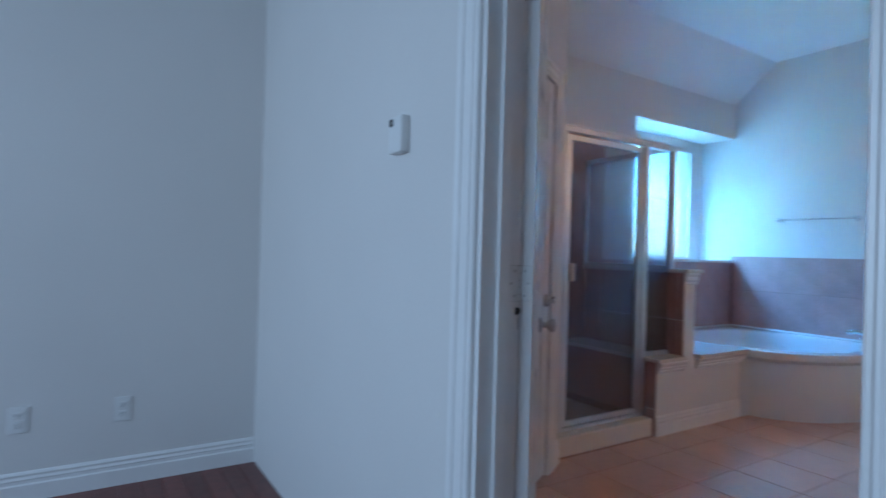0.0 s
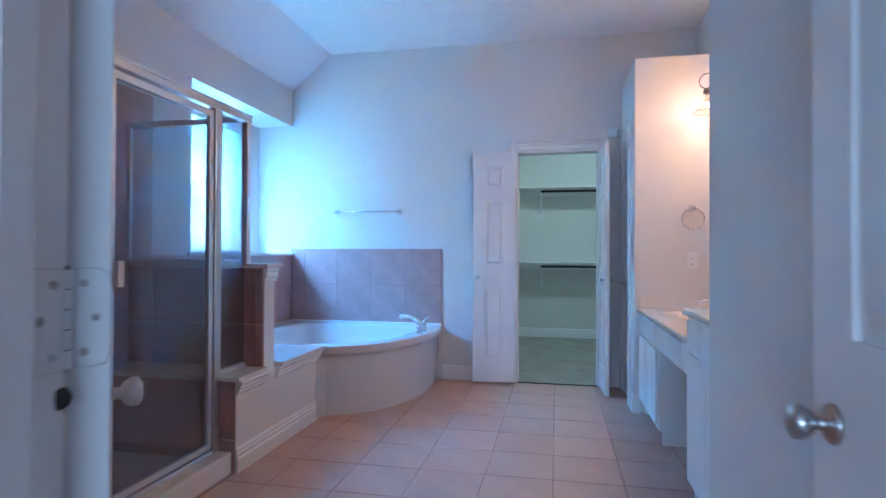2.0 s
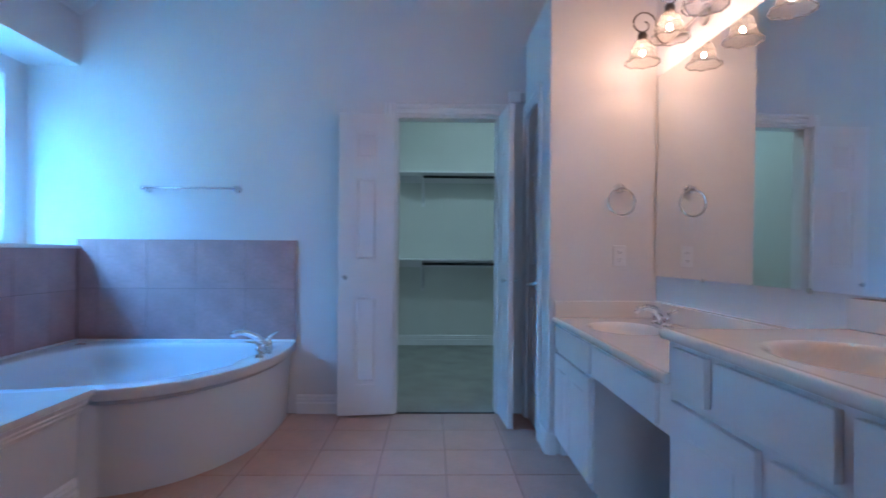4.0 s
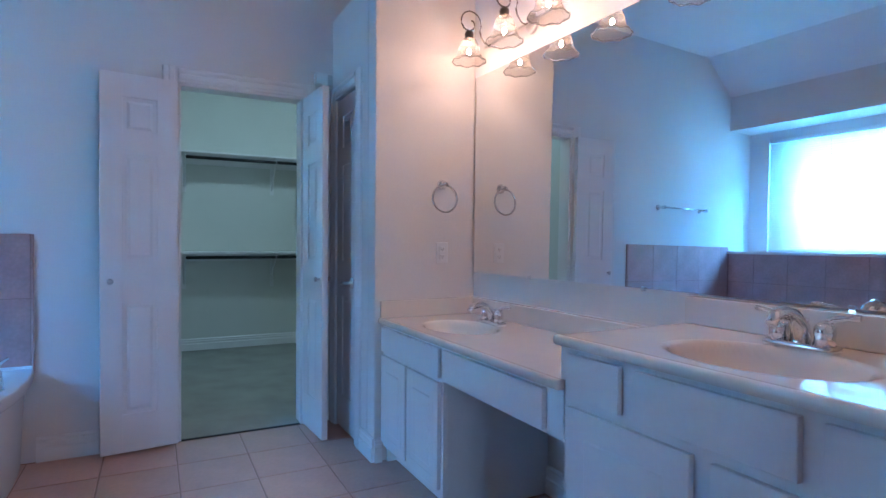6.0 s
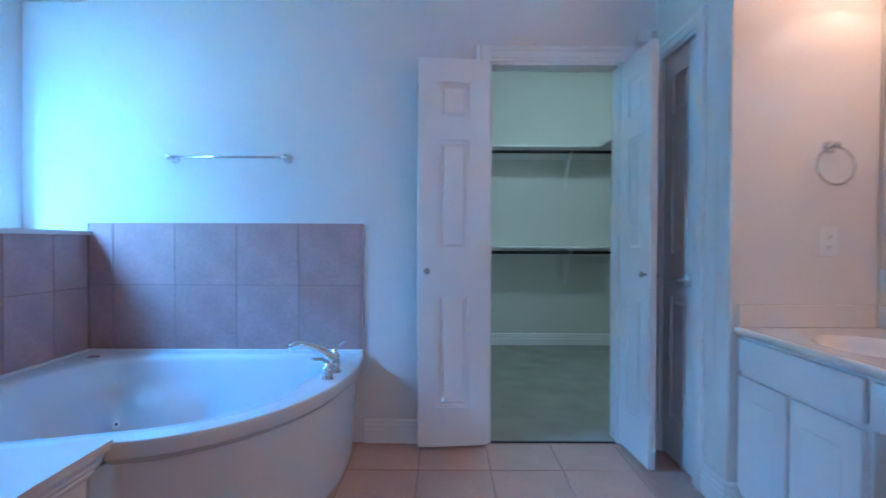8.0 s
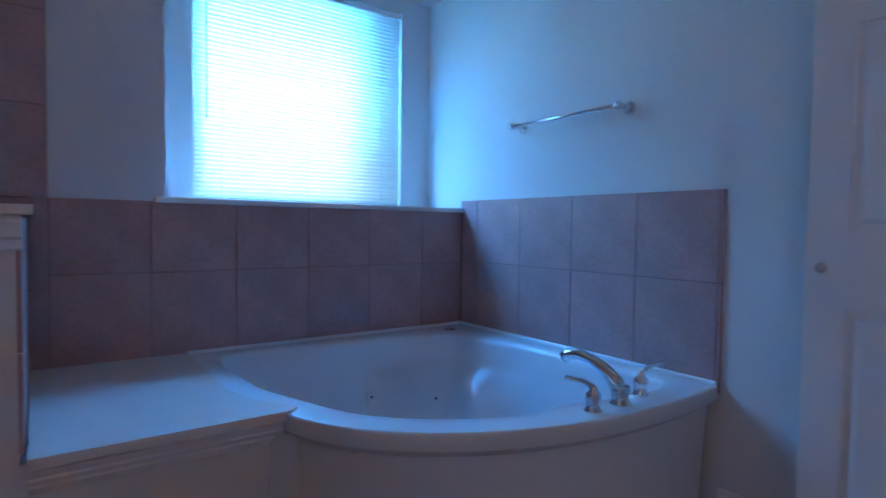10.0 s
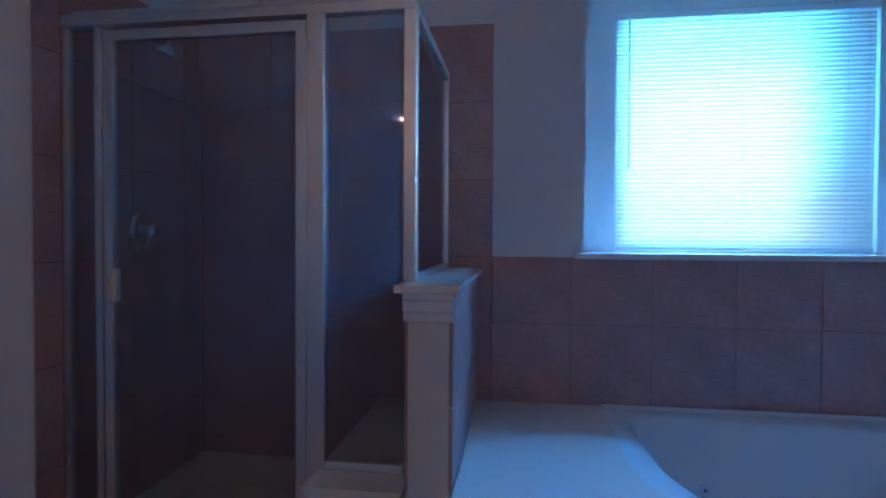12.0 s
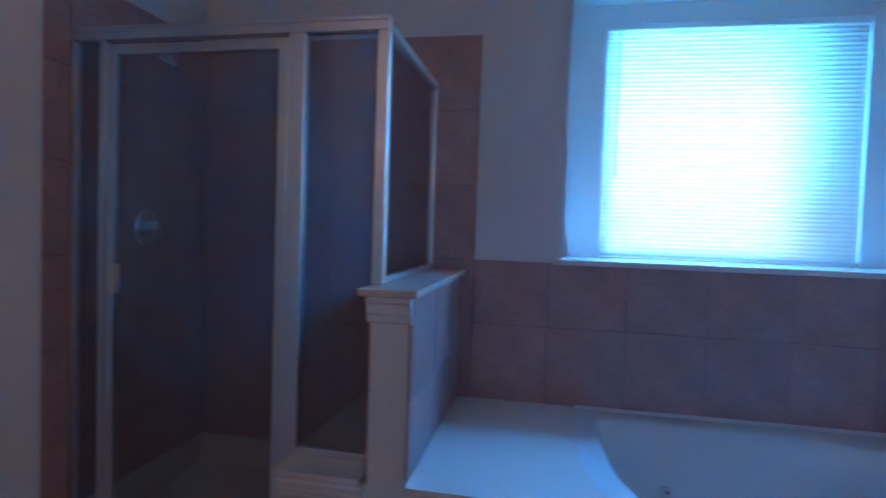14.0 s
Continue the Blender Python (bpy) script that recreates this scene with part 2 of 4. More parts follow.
# ---- plan, in metres ----
CEIL = 3.05
FAR = 5.315          # painted face of the wall with the closet
WIN = -3.245         # painted face of the wall under and beside the window
DEEP = -3.60         # face of the recess that holds the window
MIR = 0.425          # face of the wall that holds the mirror
ENTRY = 0.72         # bathroom face of the entry wall
BED = 0.60           # bedroom face of the entry wall
OX0, OX1 = -1.173, -0.365   # entry opening
CX0, CX1 = -1.075, -0.365  # closet opening
BLOCK_X, BLOCK_Y, BLOCK_Z = -0.175, 4.53, 2.57
BEDX = -3.15         # bedroom side wall
SHOWER_Y = 2.04      # tiled side wall of the shower
GLASS_X = -2.465
HALF_Y0, HALF_Y1 = 3.195, 3.335
DECK = 0.495
NOSE = -2.355        # face of the low wall along the tub deck

# ---- walls, floors, ceilings ----
structure(obj("floor", box(-3.6, 0.6, ENTRY, FAR + 0.06, -0.12, -0.003), FLOOR_GROUT), "sand ceramic tile floor with dark grout joints", "floor")
structure(obj("floor_bedroom", box(-3.6, 2.6, -3.8, ENTRY, -0.12, -0.004), WOOD), "dark red wooden plank floor", "floor")
structure(obj("floor_closet", box(-2.0, 1.2, FAR + 0.02, 8.4, -0.12, 0.006), CARPET), "grey-green cut pile carpet floor", "floor")

far = boxes((-3.8, CX0, FAR, FAR + 0.12, 0, CEIL), (CX1, 0.6, FAR, FAR + 0.12, 0, CEIL), (CX0, CX1, FAR, FAR + 0.12, 2.06, CEIL))
structure(obj("wall_far", far, PAINT), "off-white textured wall with the closet opening", "wall")
structure(obj("wall_mirror", prism([(MIR, FAR), (MIR, 4.505), (MIR + 0.062, 2.05), (MIR + 0.2, 2.05), (MIR + 0.2, FAR)], 0, CEIL), PAINT), "off-white wall that carries the mirror", "wall")
structure(obj("wall_right", box(-0.29, MIR + 0.12, ENTRY, 2.07, 0, CEIL), PAINT), "plain off-white wall beside the vanity", "wall")
entry = boxes((-3.42, OX0, BED, ENTRY, 0, CEIL), (OX1, 2.6, BED, ENTRY, 0, CEIL), (OX0, OX1, BED, ENTRY, 2.05, CEIL))
structure(obj("wall_entry", entry, PAINT), "off-white wall with the double door opening", "wall")
structure(obj("wall_window_side", box(WIN - 0.4, WIN, SHOWER_Y - 0.1, 3.785, 0, CEIL), PAINT), "off-white wall beside the window", "wall")
structure(obj("wall_window_low", box(WIN - 0.4, WIN, 3.785, FAR, 0, 1.12), PAINT), "low wall under the window", "wall")
structure(obj("wall_soffit", box(WIN - 0.4, WIN, 3.785, FAR, 2.375, CEIL), PAINT), "dropped off-white wall above the window recess", "wall")
WY0, WY1, WZ0, WZ1 = 3.965, 5.115, 1.15, 2.285
deep = boxes((DEEP - 0.12, DEEP, 3.7, WY0, 1.12, 2.4), (DEEP - 0.12, DEEP, WY1, FAR, 1.12, 2.4), (DEEP - 0.12, DEEP, WY0, WY1, 1.12, WZ0), (DEEP - 0.12, DEEP, WY0, WY1, WZ1, 2.4))
structure(obj("wall_window", deep, PAINT), "recessed off-white wall round the window", "wall")

# linen closet wall at a slant between the entry and the shower
SLANT = Matrix.Translation((-2.336, SHOWER_Y - 0.0, 0)) @ Matrix.Rotation(radians(-60), 4, "Z")
LD0, LD1, LDH = 0.21, 0.82, 2.04
slant = bmesh.new()
for u0, u1, z0, z1 in ((0, LD0, 0, CEIL), (LD1, 1.53, 0, CEIL), (LD0, LD1, LDH, CEIL)):
    add_box(slant, u0, u1, -0.12, 0, z0, z1, m=SLANT)
structure(obj("wall_linen", slant, PAINT), "slanting off-white wall with the linen door", "wall")
structure(obj("wall_shower_side", box(WIN - 0.1, -2.34, SHOWER_Y - 0.13, SHOWER_Y - 0.01, 0, CEIL), PAINT), "wall at the side of the shower", "wall")

# block with the toilet room door, open above
block = boxes((BLOCK_X, BLOCK_X + 0.115, BLOCK_Y + 0.115, 4.825, 0, BLOCK_Z), (BLOCK_X, BLOCK_X + 0.115, 5.215, FAR, 0, BLOCK_Z), (BLOCK_X, BLOCK_X + 0.115, 4.825, 5.215, 2.04, BLOCK_Z))
structure(obj("wall_block_front", box(BLOCK_X, MIR, BLOCK_Y, BLOCK_Y + 0.115, 0, BLOCK_Z, 0.008), PAINT), "off-white wall at the end of the vanity", "wall")
structure(obj("wall_block_side", block, PAINT), "off-white wall with the toilet room door", "wall")
structure(obj("ceiling_block", box(BLOCK_X + 0.115, MIR, BLOCK_Y + 0.115, FAR, BLOCK_Z - 0.1, BLOCK_Z), CEILING), "low lid over the toilet room", "ceiling")

slope = bmesh.new()
sweep(slope, [(WIN - 0.4, 2.72), (WIN, 2.72), (-2.85, CEIL), (-2.85, CEIL + 0.1), (WIN - 0.4, CEIL + 0.1)], (0, ENTRY, 0), (0, FAR + 0.1, 0), (1, 0, 0), (0, 0, 1))
structure(obj("ceiling_slope", slope, CEILING), "sloping white ceiling over the window side", "ceiling")
structure(obj("ceiling", box(-2.85, 0.6, ENTRY, FAR + 0.1, CEIL, CEIL + 0.1), CEILING), "flat white textured ceiling", "ceiling")
structure(obj("ceiling_bedroom", box(-3.6, 2.6, -3.8, ENTRY, CEIL, CEIL + 0.1), CEILING), "white bedroom ceiling", "ceiling")
structure(obj("ceiling_closet", box(-2.0, 1.2, FAR + 0.1, 8.5, 3.0, 3.1), CEILING), "white closet ceiling", "ceiling")

structure(obj("wall_bedroom_side", box(BEDX - 0.12, BEDX, -3.8, BED, 0, CEIL), PAINT), "plain off-white bedroom wall", "wall")
structure(obj("wall_bedroom_right", box(2.5, 2.6, -3.8, BED, 0, CEIL), PAINT), "plain off-white bedroom wall", "wall")
# unseen back wall, with an opening added behind the bedroom lamp
back = boxes((-3.42, -2.4, -3.8, -3.7, 0, CEIL), (0.0, 2.5, -3.8, -3.7, 0, CEIL), (-2.4, 0.0, -3.8, -3.7, 0, 0.7), (-2.4, 0.0, -3.8, -3.7, 2.3, CEIL))
structure(obj("wall_bedroom_back", back, PAINT), "unseen bedroom wall with an added opening", "wall")

CLX0, CLX1, CLB = -1.35, 0.53, 8.15
structure(obj("wall_closet_back", box(-2.0, 1.2, CLB, CLB + 0.1, 0, 3.0), CLOSET_PAINT), "pale closet back wall", "wall")
structure(obj("wall_closet_left", box(CLX0 - 0.1, CLX0, FAR + 0.12, CLB, 0, 3.0), CLOSET_PAINT), "pale closet side wall", "wall")
structure(obj("wall_closet_right", box(CLX1, CLX1 + 0.1, FAR + 0.12, CLB, 0, 3.0), CLOSET_PAINT), "pale closet side wall", "wall")

# ---- trim ----
CASING = [(0, 0), (0, 0.009), (0.004, 0.013), (0.011, 0.013), (0.013, 0.009), (0.019, 0.009), (0.023, 0.014), (0.044, 0.018), (0.048, 0.013), (0.055, 0.013), (0.059, 0.019), (0.068, 0.022), (0.078, 0.021), (0.085, 0.013), (0.085, 0)]
BASE = [(0, 0), (0, 0.016), (0.072, 0.016), (0.078, 0.011), (0.092, 0.011), (0.096, 0.014), (0.108, 0.009), (0.118, 0.011), (0.128, 0.004), (0.13, 0)]
NOSING = [(0, 0), (0, 0.030), (-0.008, 0.034), (-0.016, 0.030), (-0.03, 0.022), (-0.036, 0.024), (-0.05, 0.014), (-0.056, 0.016), (-0.072, 0.006), (-0.076, 0)]


def casing(name, origin, along, out, width, height, label):
    """Door casing: two uprights and a head. origin: the opening's lower left corner on the wall face."""
    o, a, n, up = Vector(origin), Vector(along).normalized(), Vector(out).normalized(), Vector((0, 0, 1))
    root = structure(new(name), label, "trim")
    for piece, p, q, u in (("upright", o, o + up * (height + 0.085), -a), ("upright", o + a * width, o + a * width + up * (height + 0.085), a),
                           ("head", o + up * height, o + a * width + up * height, up)):
        bm = bmesh.new()
        sweep(bm, CASING, p, q, u, n)
        part(piece, bm, TRIM, root)
    return root


def baseboard(p, q, out):
    bm = bmesh.new()
    sweep(bm, BASE, (*p, 0), (*q, 0), (0, 0, 1), out)
    return structure(obj("baseboard", bm, TRIM), "white moulded baseboard along the wall", "trim")


casing("door_casing_entry", (OX0, BED, 0), (1, 0, 0), (0, -1, 0), OX1 - 0.012 - OX0, 2.05, "white moulded casing round the entry doors")
casing("door_casing_closet", (CX0, FAR, 0), (1, 0, 0), (0, -1, 0), CX1 - CX0, 2.06, "white moulded casing round the closet opening")
casing("door_casing_toilet", (BLOCK_X, 5.215, 0), (0, -1, 0), (-1, 0, 0), 0.39, 2.04, "white moulded casing round the toilet room door")
SU, SN = SLANT.to_3x3() @ Vector((1, 0, 0)), SLANT.to_3x3() @ Vector((0, 1, 0))
casing("door_casing_linen", SLANT @ Vector((LD0, 0, 0)), SU, SN, LD1 - LD0, LDH, "white moulded casing round the linen door")
jamb = boxes((OX0 - 0.001, OX0 + 0.016, BED + 0.001, ENTRY - 0.001, 0, 2.05), (OX1 - 0.016, OX1 + 0.001, BED + 0.001, ENTRY - 0.001, 0, 2.05), (OX0, OX1, BED + 0.001, ENTRY - 0.001, 2.034, 2.052),
             (OX0 + 0.016, OX0 + 0.028, BED + 0.048, BED + 0.078, 0, 2.034), (OX1 - 0.028, OX1 - 0.016, BED + 0.048, BED + 0.078, 0, 2.034))
structure(obj("trim_entry_jamb", jamb, TRIM), "white painted door jamb lining with stops", "trim")
jamb = boxes((CX0 - 0.001, CX0 + 0.014, FAR + 0.001, FAR + 0.119, 0, 2.06), (CX1 - 0.014, CX1 + 0.001, FAR + 0.001, FAR + 0.119, 0, 2.06), (CX0, CX1, FAR + 0.001, FAR + 0.119, 2.046, 2.062))
structure(obj("trim_closet_jamb", jamb, TRIM), "white painted closet jamb lining", "trim")
# dark strip added to draw the dark gap between tile and carpet
structure(obj("trim_dark_gap", box(CX0, CX1, FAR + 0.006, FAR + 0.022, -0.003, 0.004, 0.001), DARK), "thin dark strip drawn for the gap at the carpet edge", "trim")
baseboard((-1.745, FAR), (-1.16, FAR), (0, -1, 0))
baseboard((BLOCK_X, BLOCK_Y), (-0.135, BLOCK_Y), (0, -1, 0))
baseboard((BLOCK_X, BLOCK_Y), (BLOCK_X, 4.735), (-1, 0, 0))
baseboard((-0.29, 2.07), (-0.29, ENTRY), (-1, 0, 0))
baseboard((CLX0, CLB), (CLX1, CLB), (0, -1, 0))
baseboard((CLX0, FAR + 0.12), (CLX0, CLB), (1, 0, 0))
baseboard((MIR, 3.08), (MIR, 3.84), (-1, 0, 0))
baseboard((BEDX, -3.7), (BEDX, BED), (1, 0, 0))
baseboard((OX1 + 0.085, BED), (2.5, BED), (0, -1, 0))
a, b = SLANT @ Vector((0.0, 0, 0)), SLANT @ Vector((LD0 - 0.086, 0, 0))
baseboard((a.x, a.y), (b.x, b.y), SN)
a, b = SLANT @ Vector((LD1 + 0.086, 0, 0)), SLANT @ Vector((1.49, 0, 0))
baseboard((a.x, a.y), (b.x, b.y), SN)


# ---- doors ----
def panel_leaf(name, width, height, cols, m, label, category="door", group="", knobs=None, lever_out=0, kind=""):
    """A moulded panel door: x from the hinge, y through its thickness, z up."""
    th = 0.035
    root = tagged(new(name), label, category, group, kind)
    root.matrix_world = m
    stile = 0.105 if cols == 1 else 0.11
    mid = 0.09
    rows = [(0.205, 0.81), (1.03, 1.61), (1.72, 1.91)]
    inner = (width - 2 * stile - (cols - 1) * mid) / cols
    xs = [(stile + c * (inner + mid), stile + c * (inner + mid) + inner) for c in range(cols)]
    bm = bmesh.new()
    add_box(bm, 0.02, width - 0.02, -th / 2 + 0.008, th / 2 - 0.008, 0.02, height - 0.02)
    for x0, x1 in ((0, stile), (width - stile, width)):
        add_box(bm, x0, x1, -th / 2, th / 2, 0, height, 0.002)
    for c in range(cols - 1):
        add_box(bm, xs[c][1], xs[c + 1][0], -th / 2, th / 2, 0.1, height - 0.05)
    zs = [0] + [z for r in rows for z in r] + [height]
    for z0, z1 in zip(zs[::2], zs[1::2]):
        add_box(bm, stile - 0.001, width - stile + 0.001, -th / 2 + 0.0002, th / 2 - 0.0002, z0, z1)
    part("door_body", bm, TRIM, root)
    for x0, x1 in xs:
        for z0, z1 in rows:
            for s in (-1, 1):
                bm = bmesh.new()
                rings = []
                for inset, depth in ((0.0, 0.008), (0.006, 0.0105), (0.014, 0.0105), (0.034, 0.002), (0.036, 0.002)):
                    y = s * (th / 2 - depth)
                    rings.append([bm.verts.new((x, y, z)) for x, z in ((x0 + inset, z0 + inset), (x1 - inset, z0 + inset), (x1 - inset, z1 - inset), (x0 + inset, z1 - inset))])
                for p, q in zip(rings, rings[1:]):
                    for k in range(4):
                        bm.faces.new((p[k], p[(k + 1) % 4], q[(k + 1) % 4], q[k]))
                bm.faces.new(rings[-1])
                part("panel", bm, TRIM, root)
    for kx, kz, style in knobs or ():
        for s in (-1, 1):
            bm = bmesh.new()
            turn = Matrix.Translation((kx, s * th / 2, kz)) @ Matrix.Rotation(radians(-90 * s), 4, "X")
            if style == "small":
                lathe(bm, [(0.009, 0), (0.006, 0.006), (0.006, 0.012), (0.013, 0.017), (0.016, 0.024), (0.012, 0.03), (0.0, 0.031)], m=turn, sides=16)
            elif style == "knob":
                lathe(bm, [(0.024, 0), (0.024, 0.004), (0.02, 0.008), (0.009, 0.011), (0.008, 0.022), (0.016, 0.027), (0.021, 0.036), (0.02, 0.045), (0.012, 0.05), (0.0, 0.051)], m=turn, sides=24)
            else:
                lathe(bm, [(0.033, 0), (0.033, 0.005), (0.028, 0.012), (0.012, 0.014), (0.011, 0.045), (0.0, 0.047)], m=turn, sides=24)
                tube(bm, [(kx, s * (th / 2 + 0.042), kz), (kx + lever_out * 0.03, s * (th / 2 + 0.044), kz + 0.002), (kx + lever_out * 0.07, s * (th / 2 + 0.043), kz - 0.006), (kx + lever_out * 0.105, s * (th / 2 + 0.041), kz - 0.012)],
                     0.008, 10, taper=[0.010, 0.009, 0.0075, 0.007])
            part("handle" if style == "lever" else "knob", bm, NICKEL, root, "brushed nickel " + ("lever handle" if style == "lever" else "round knob"), smooth=True)
    return root


def hinges(root, width, zs=(0.20, 1.045, 1.82)):
    for z in zs:
        bm = bmesh.new()
        tube(bm, [(-0.006, 0, z - 0.05), (-0.006, 0, z + 0.05)], 0.007, 10)
        for k in (-0.03, -0.01, 0.01, 0.03):
            lathe(bm, [(0.0078, -0.001), (0.0078, 0.001)], at=(-0.006, 0, z + k), sides=10)
        part("hinge", bm, TRIM, root, "white painted butt hinge")


def round_plate(bm, x0, x1, y0, y1, z0, z1, r):
    """A plate in the y-z plane with rounded corners."""
    pts = []
    for cy, cz, a in ((y1 - r, z1 - r, 0), (y0 + r, z1 - r, 90), (y0 + r, z0 + r, 180), (y1 - r, z0 + r, 270)):
        pts += [(cy + r * math.cos(radians(a + 22.5 * k)), cz + r * math.sin(radians(a + 22.5 * k))) for k in range(5)]
    rows = [[bm.verts.new((x, y, z)) for y, z in pts] for x in (x0, x1)]
    bm.faces.new(rows[0])
    bm.faces.new(rows[1][::-1])
    n = len(pts)
    for k in range(n):
        bm.faces.new((rows[0][k], rows[1][k], rows[1][(k + 1) % n], rows[0][(k + 1) % n]))


HINGE_Z = (0.21, 1.077, 1.835)
PIN_L, PIN_R = (OX0 + 0.012, ENTRY + 0.002), (OX1 - 0.020, ENTRY + 0.004)


def hung(pin, degrees, side):
    """Where a leaf stands that swings round a pin; side: which face lies against the pin."""
    turn = Matrix.Rotation(radians(degrees), 4, "Z")
    return Matrix.Translation((*pin, 0.012)) @ turn @ Matrix.Translation((0.007, side * 0.019, 0))


for nm, m in (("door_1", hung(PIN_R, 88.2, 1)), ("door_2", hung(PIN_L, 134, -1))):
    leaf = panel_leaf(nm, 0.372, 2.03, 1, m, "open white panelled entry door leaf with nickel knob", "door", "entry double doors", [(0.372 - 0.06, 0.925, "knob")], kind="structure")
    for z in HINGE_Z:
        z -= 0.012
        bm = bmesh.new()
        round_plate(bm, -0.0025, -0.0005, -0.0165, 0.0165, z - 0.0445, z + 0.0445, 0.012)
        plate = part("hinge_plate", bm, PLASTIC, leaf, "white painted hinge plate")
        # darker border under the plate draws the thin shadow round its outline
        bm = bmesh.new()
        round_plate(bm, -0.0015, -0.0003, -0.0171, 0.0171, z - 0.0452, z + 0.0452, 0.0125)
        part("plate_shadow_line", bm, NICKEL, leaf, "dark shadow border round the plate")
        for dz in (-0.031, 0, 0.031):
            bm = bmesh.new()
            lathe(bm, [(0.0036, 0), (0.003, 0.001), (0.0012, 0.0012), (0.001, 0.0005), (0, 0.0005)], m=Matrix.Translation((-0.0025, 0.004 if dz else -0.005, z + dz)) @ Matrix.Rotation(radians(-90), 4, "Y"), sides=10)
            part("screw", bm, NICKEL, plate)
for x, pin, s in ((OX0 + 0.0165, PIN_L, 1), (OX1 - 0.0165, PIN_R, -1)):
    for z in HINGE_Z:
        leaf = structure(obj("trim_hinge_leaf", box(x - 0.001, x + 0.001, ENTRY - 0.036, ENTRY - 0.004, z - 0.0445, z + 0.0445), PLASTIC), "white painted hinge plate on the jamb", "hinge")
        # same drawn shadow outline for the plate on the jamb
        part("plate_shadow_line", box(x - 0.0011 if s < 0 else x - 0.0006, x + 0.0006 if s < 0 else x + 0.0004, ENTRY - 0.0368, ENTRY - 0.0032, z - 0.0452, z + 0.0452), NICKEL, leaf, "dark shadow border")
        for dz in (-0.031, 0, 0.031):
            bm = bmesh.new()
            lathe(bm, [(0.004, 0), (0.0035, 0.0012), (0.0012, 0.0014), (0.001, 0.0006), (0, 0.0006)], m=Matrix.Translation((x + 0.001 * s, ENTRY - (0.014 if dz else 0.026), z + dz)) @ Matrix.Rotation(radians(90 * s), 4, "Y"), sides=10)
            part("screw", bm, NICKEL, leaf)
        bm = bmesh.new()
        tube(bm, [(*pin, z - 0.046), (*pin, z + 0.047)], 0.0042, 10)
        part("hinge_pin", bm, BRONZE, leaf, "dark metal pin between the knuckles")
        for k in range(5):
            bm = bmesh.new()
            lathe(bm, [(0.0, 0.0), (0.0062, 0.0), (0.0065, 0.0008), (0.0065, 0.0157), (0.0062, 0.0165), (0.0, 0.0165)], at=(*pin, z - 0.0445 + 0.0178 * k), sides=14)
            part("knuckle", bm, PLASTIC, leaf, smooth=True)

hl = Matrix.Translation((-1.083, 5.262, 0.015)) @ Matrix.Rotation(radians(180 + 7), 4, "Z")
hinges(panel_leaf("closet_door", 0.375, 2.035, 1, hl, "white panelled closet door leaf folded open against the wall", "door", "closet double doors", [(0.33, 0.925, "small")]), 0.375)
hr = Matrix.Translation((-0.352, 5.302, 0.015)) @ Matrix.Rotation(radians(-86.5), 4, "Z")
hinges(panel_leaf("closet_door", 0.375, 2.035, 1, hr, "white panelled closet door leaf standing open into the room", "door", "closet double doors", [(0.33, 0.925, "small")]), 0.375)
tm = Matrix.Translation((BLOCK_X + 0.0205, 5.212, 0.012)) @ Matrix.Rotation(radians(-90), 4, "Z")
panel_leaf("door_3", 0.384, 2.022, 1, tm, "closed white panelled toilet room door with lever", "door", "", [(0.384 - 0.082, 0.905, "lever")], lever_out=-1, kind="structure")
lm = SLANT @ Matrix.Translation((LD1 - 0.005, -0.022, 0.012)) @ Matrix.Rotation(radians(180), 4, "Z")
linen = panel_leaf("door_4", LD1 - LD0 - 0.014, 2.024, 2, lm, "closed white six-panel linen closet door with lever", "door", "", [(LD1 - LD0 - 0.014 - 0.062, 0.905, "lever")], lever_out=-1, kind="structure")
bm = bmesh.new()
lathe(bm, [(0.02, 0), (0.018, 0.004), (0.0, 0.005)], m=SLANT @ Matrix.Translation((LD0 - 0.012, 0.0115, 0.917)) @ Matrix.Rotation(radians(-90), 4, "X"), sides=14)
structure(obj("trim_strike_plate", bm, BRONZE), "dark metal strike plate on the casing edge", "strike plate")


# ---- tiles ----
TILE_MESH = {}


def tile_mesh(w, h, t, mat):
    key = (round(w, 3), round(h, 3), mat.name)
    if key not in TILE_MESH:
        bm = bmesh.new()
        c = min(0.0025, 0.4 * t)
        low = [bm.verts.new(p) for p in ((0, 0, 0), (w, 0, 0), (w, h, 0), (0, h, 0))]
        mid = [bm.verts.new(p) for p in ((0, 0, t - c), (w, 0, t - c), (w, h, t - c), (0, h, t - c))]
        top = [bm.verts.new(p) for p in ((c, c, t), (w - c, c, t), (w - c, h - c, t), (c, h - c, t))]
        for p, q in ((low, mid), (mid, top)):
            for k in range(4):
                bm.faces.new((p[k], p[(k + 1) % 4], q[(k + 1) % 4], q[k]))
        bm.faces.new(top)
        bm.faces.new(low[::-1])
        bmesh.ops.recalc_face_normals(bm, faces=bm.faces[:])
        me = bpy.data.meshes.new("tile")
        bm.to_mesh(me)
        bm.free()
        me.materials.append(mat)
        TILE_MESH[key] = me
    return TILE_MESH[key]


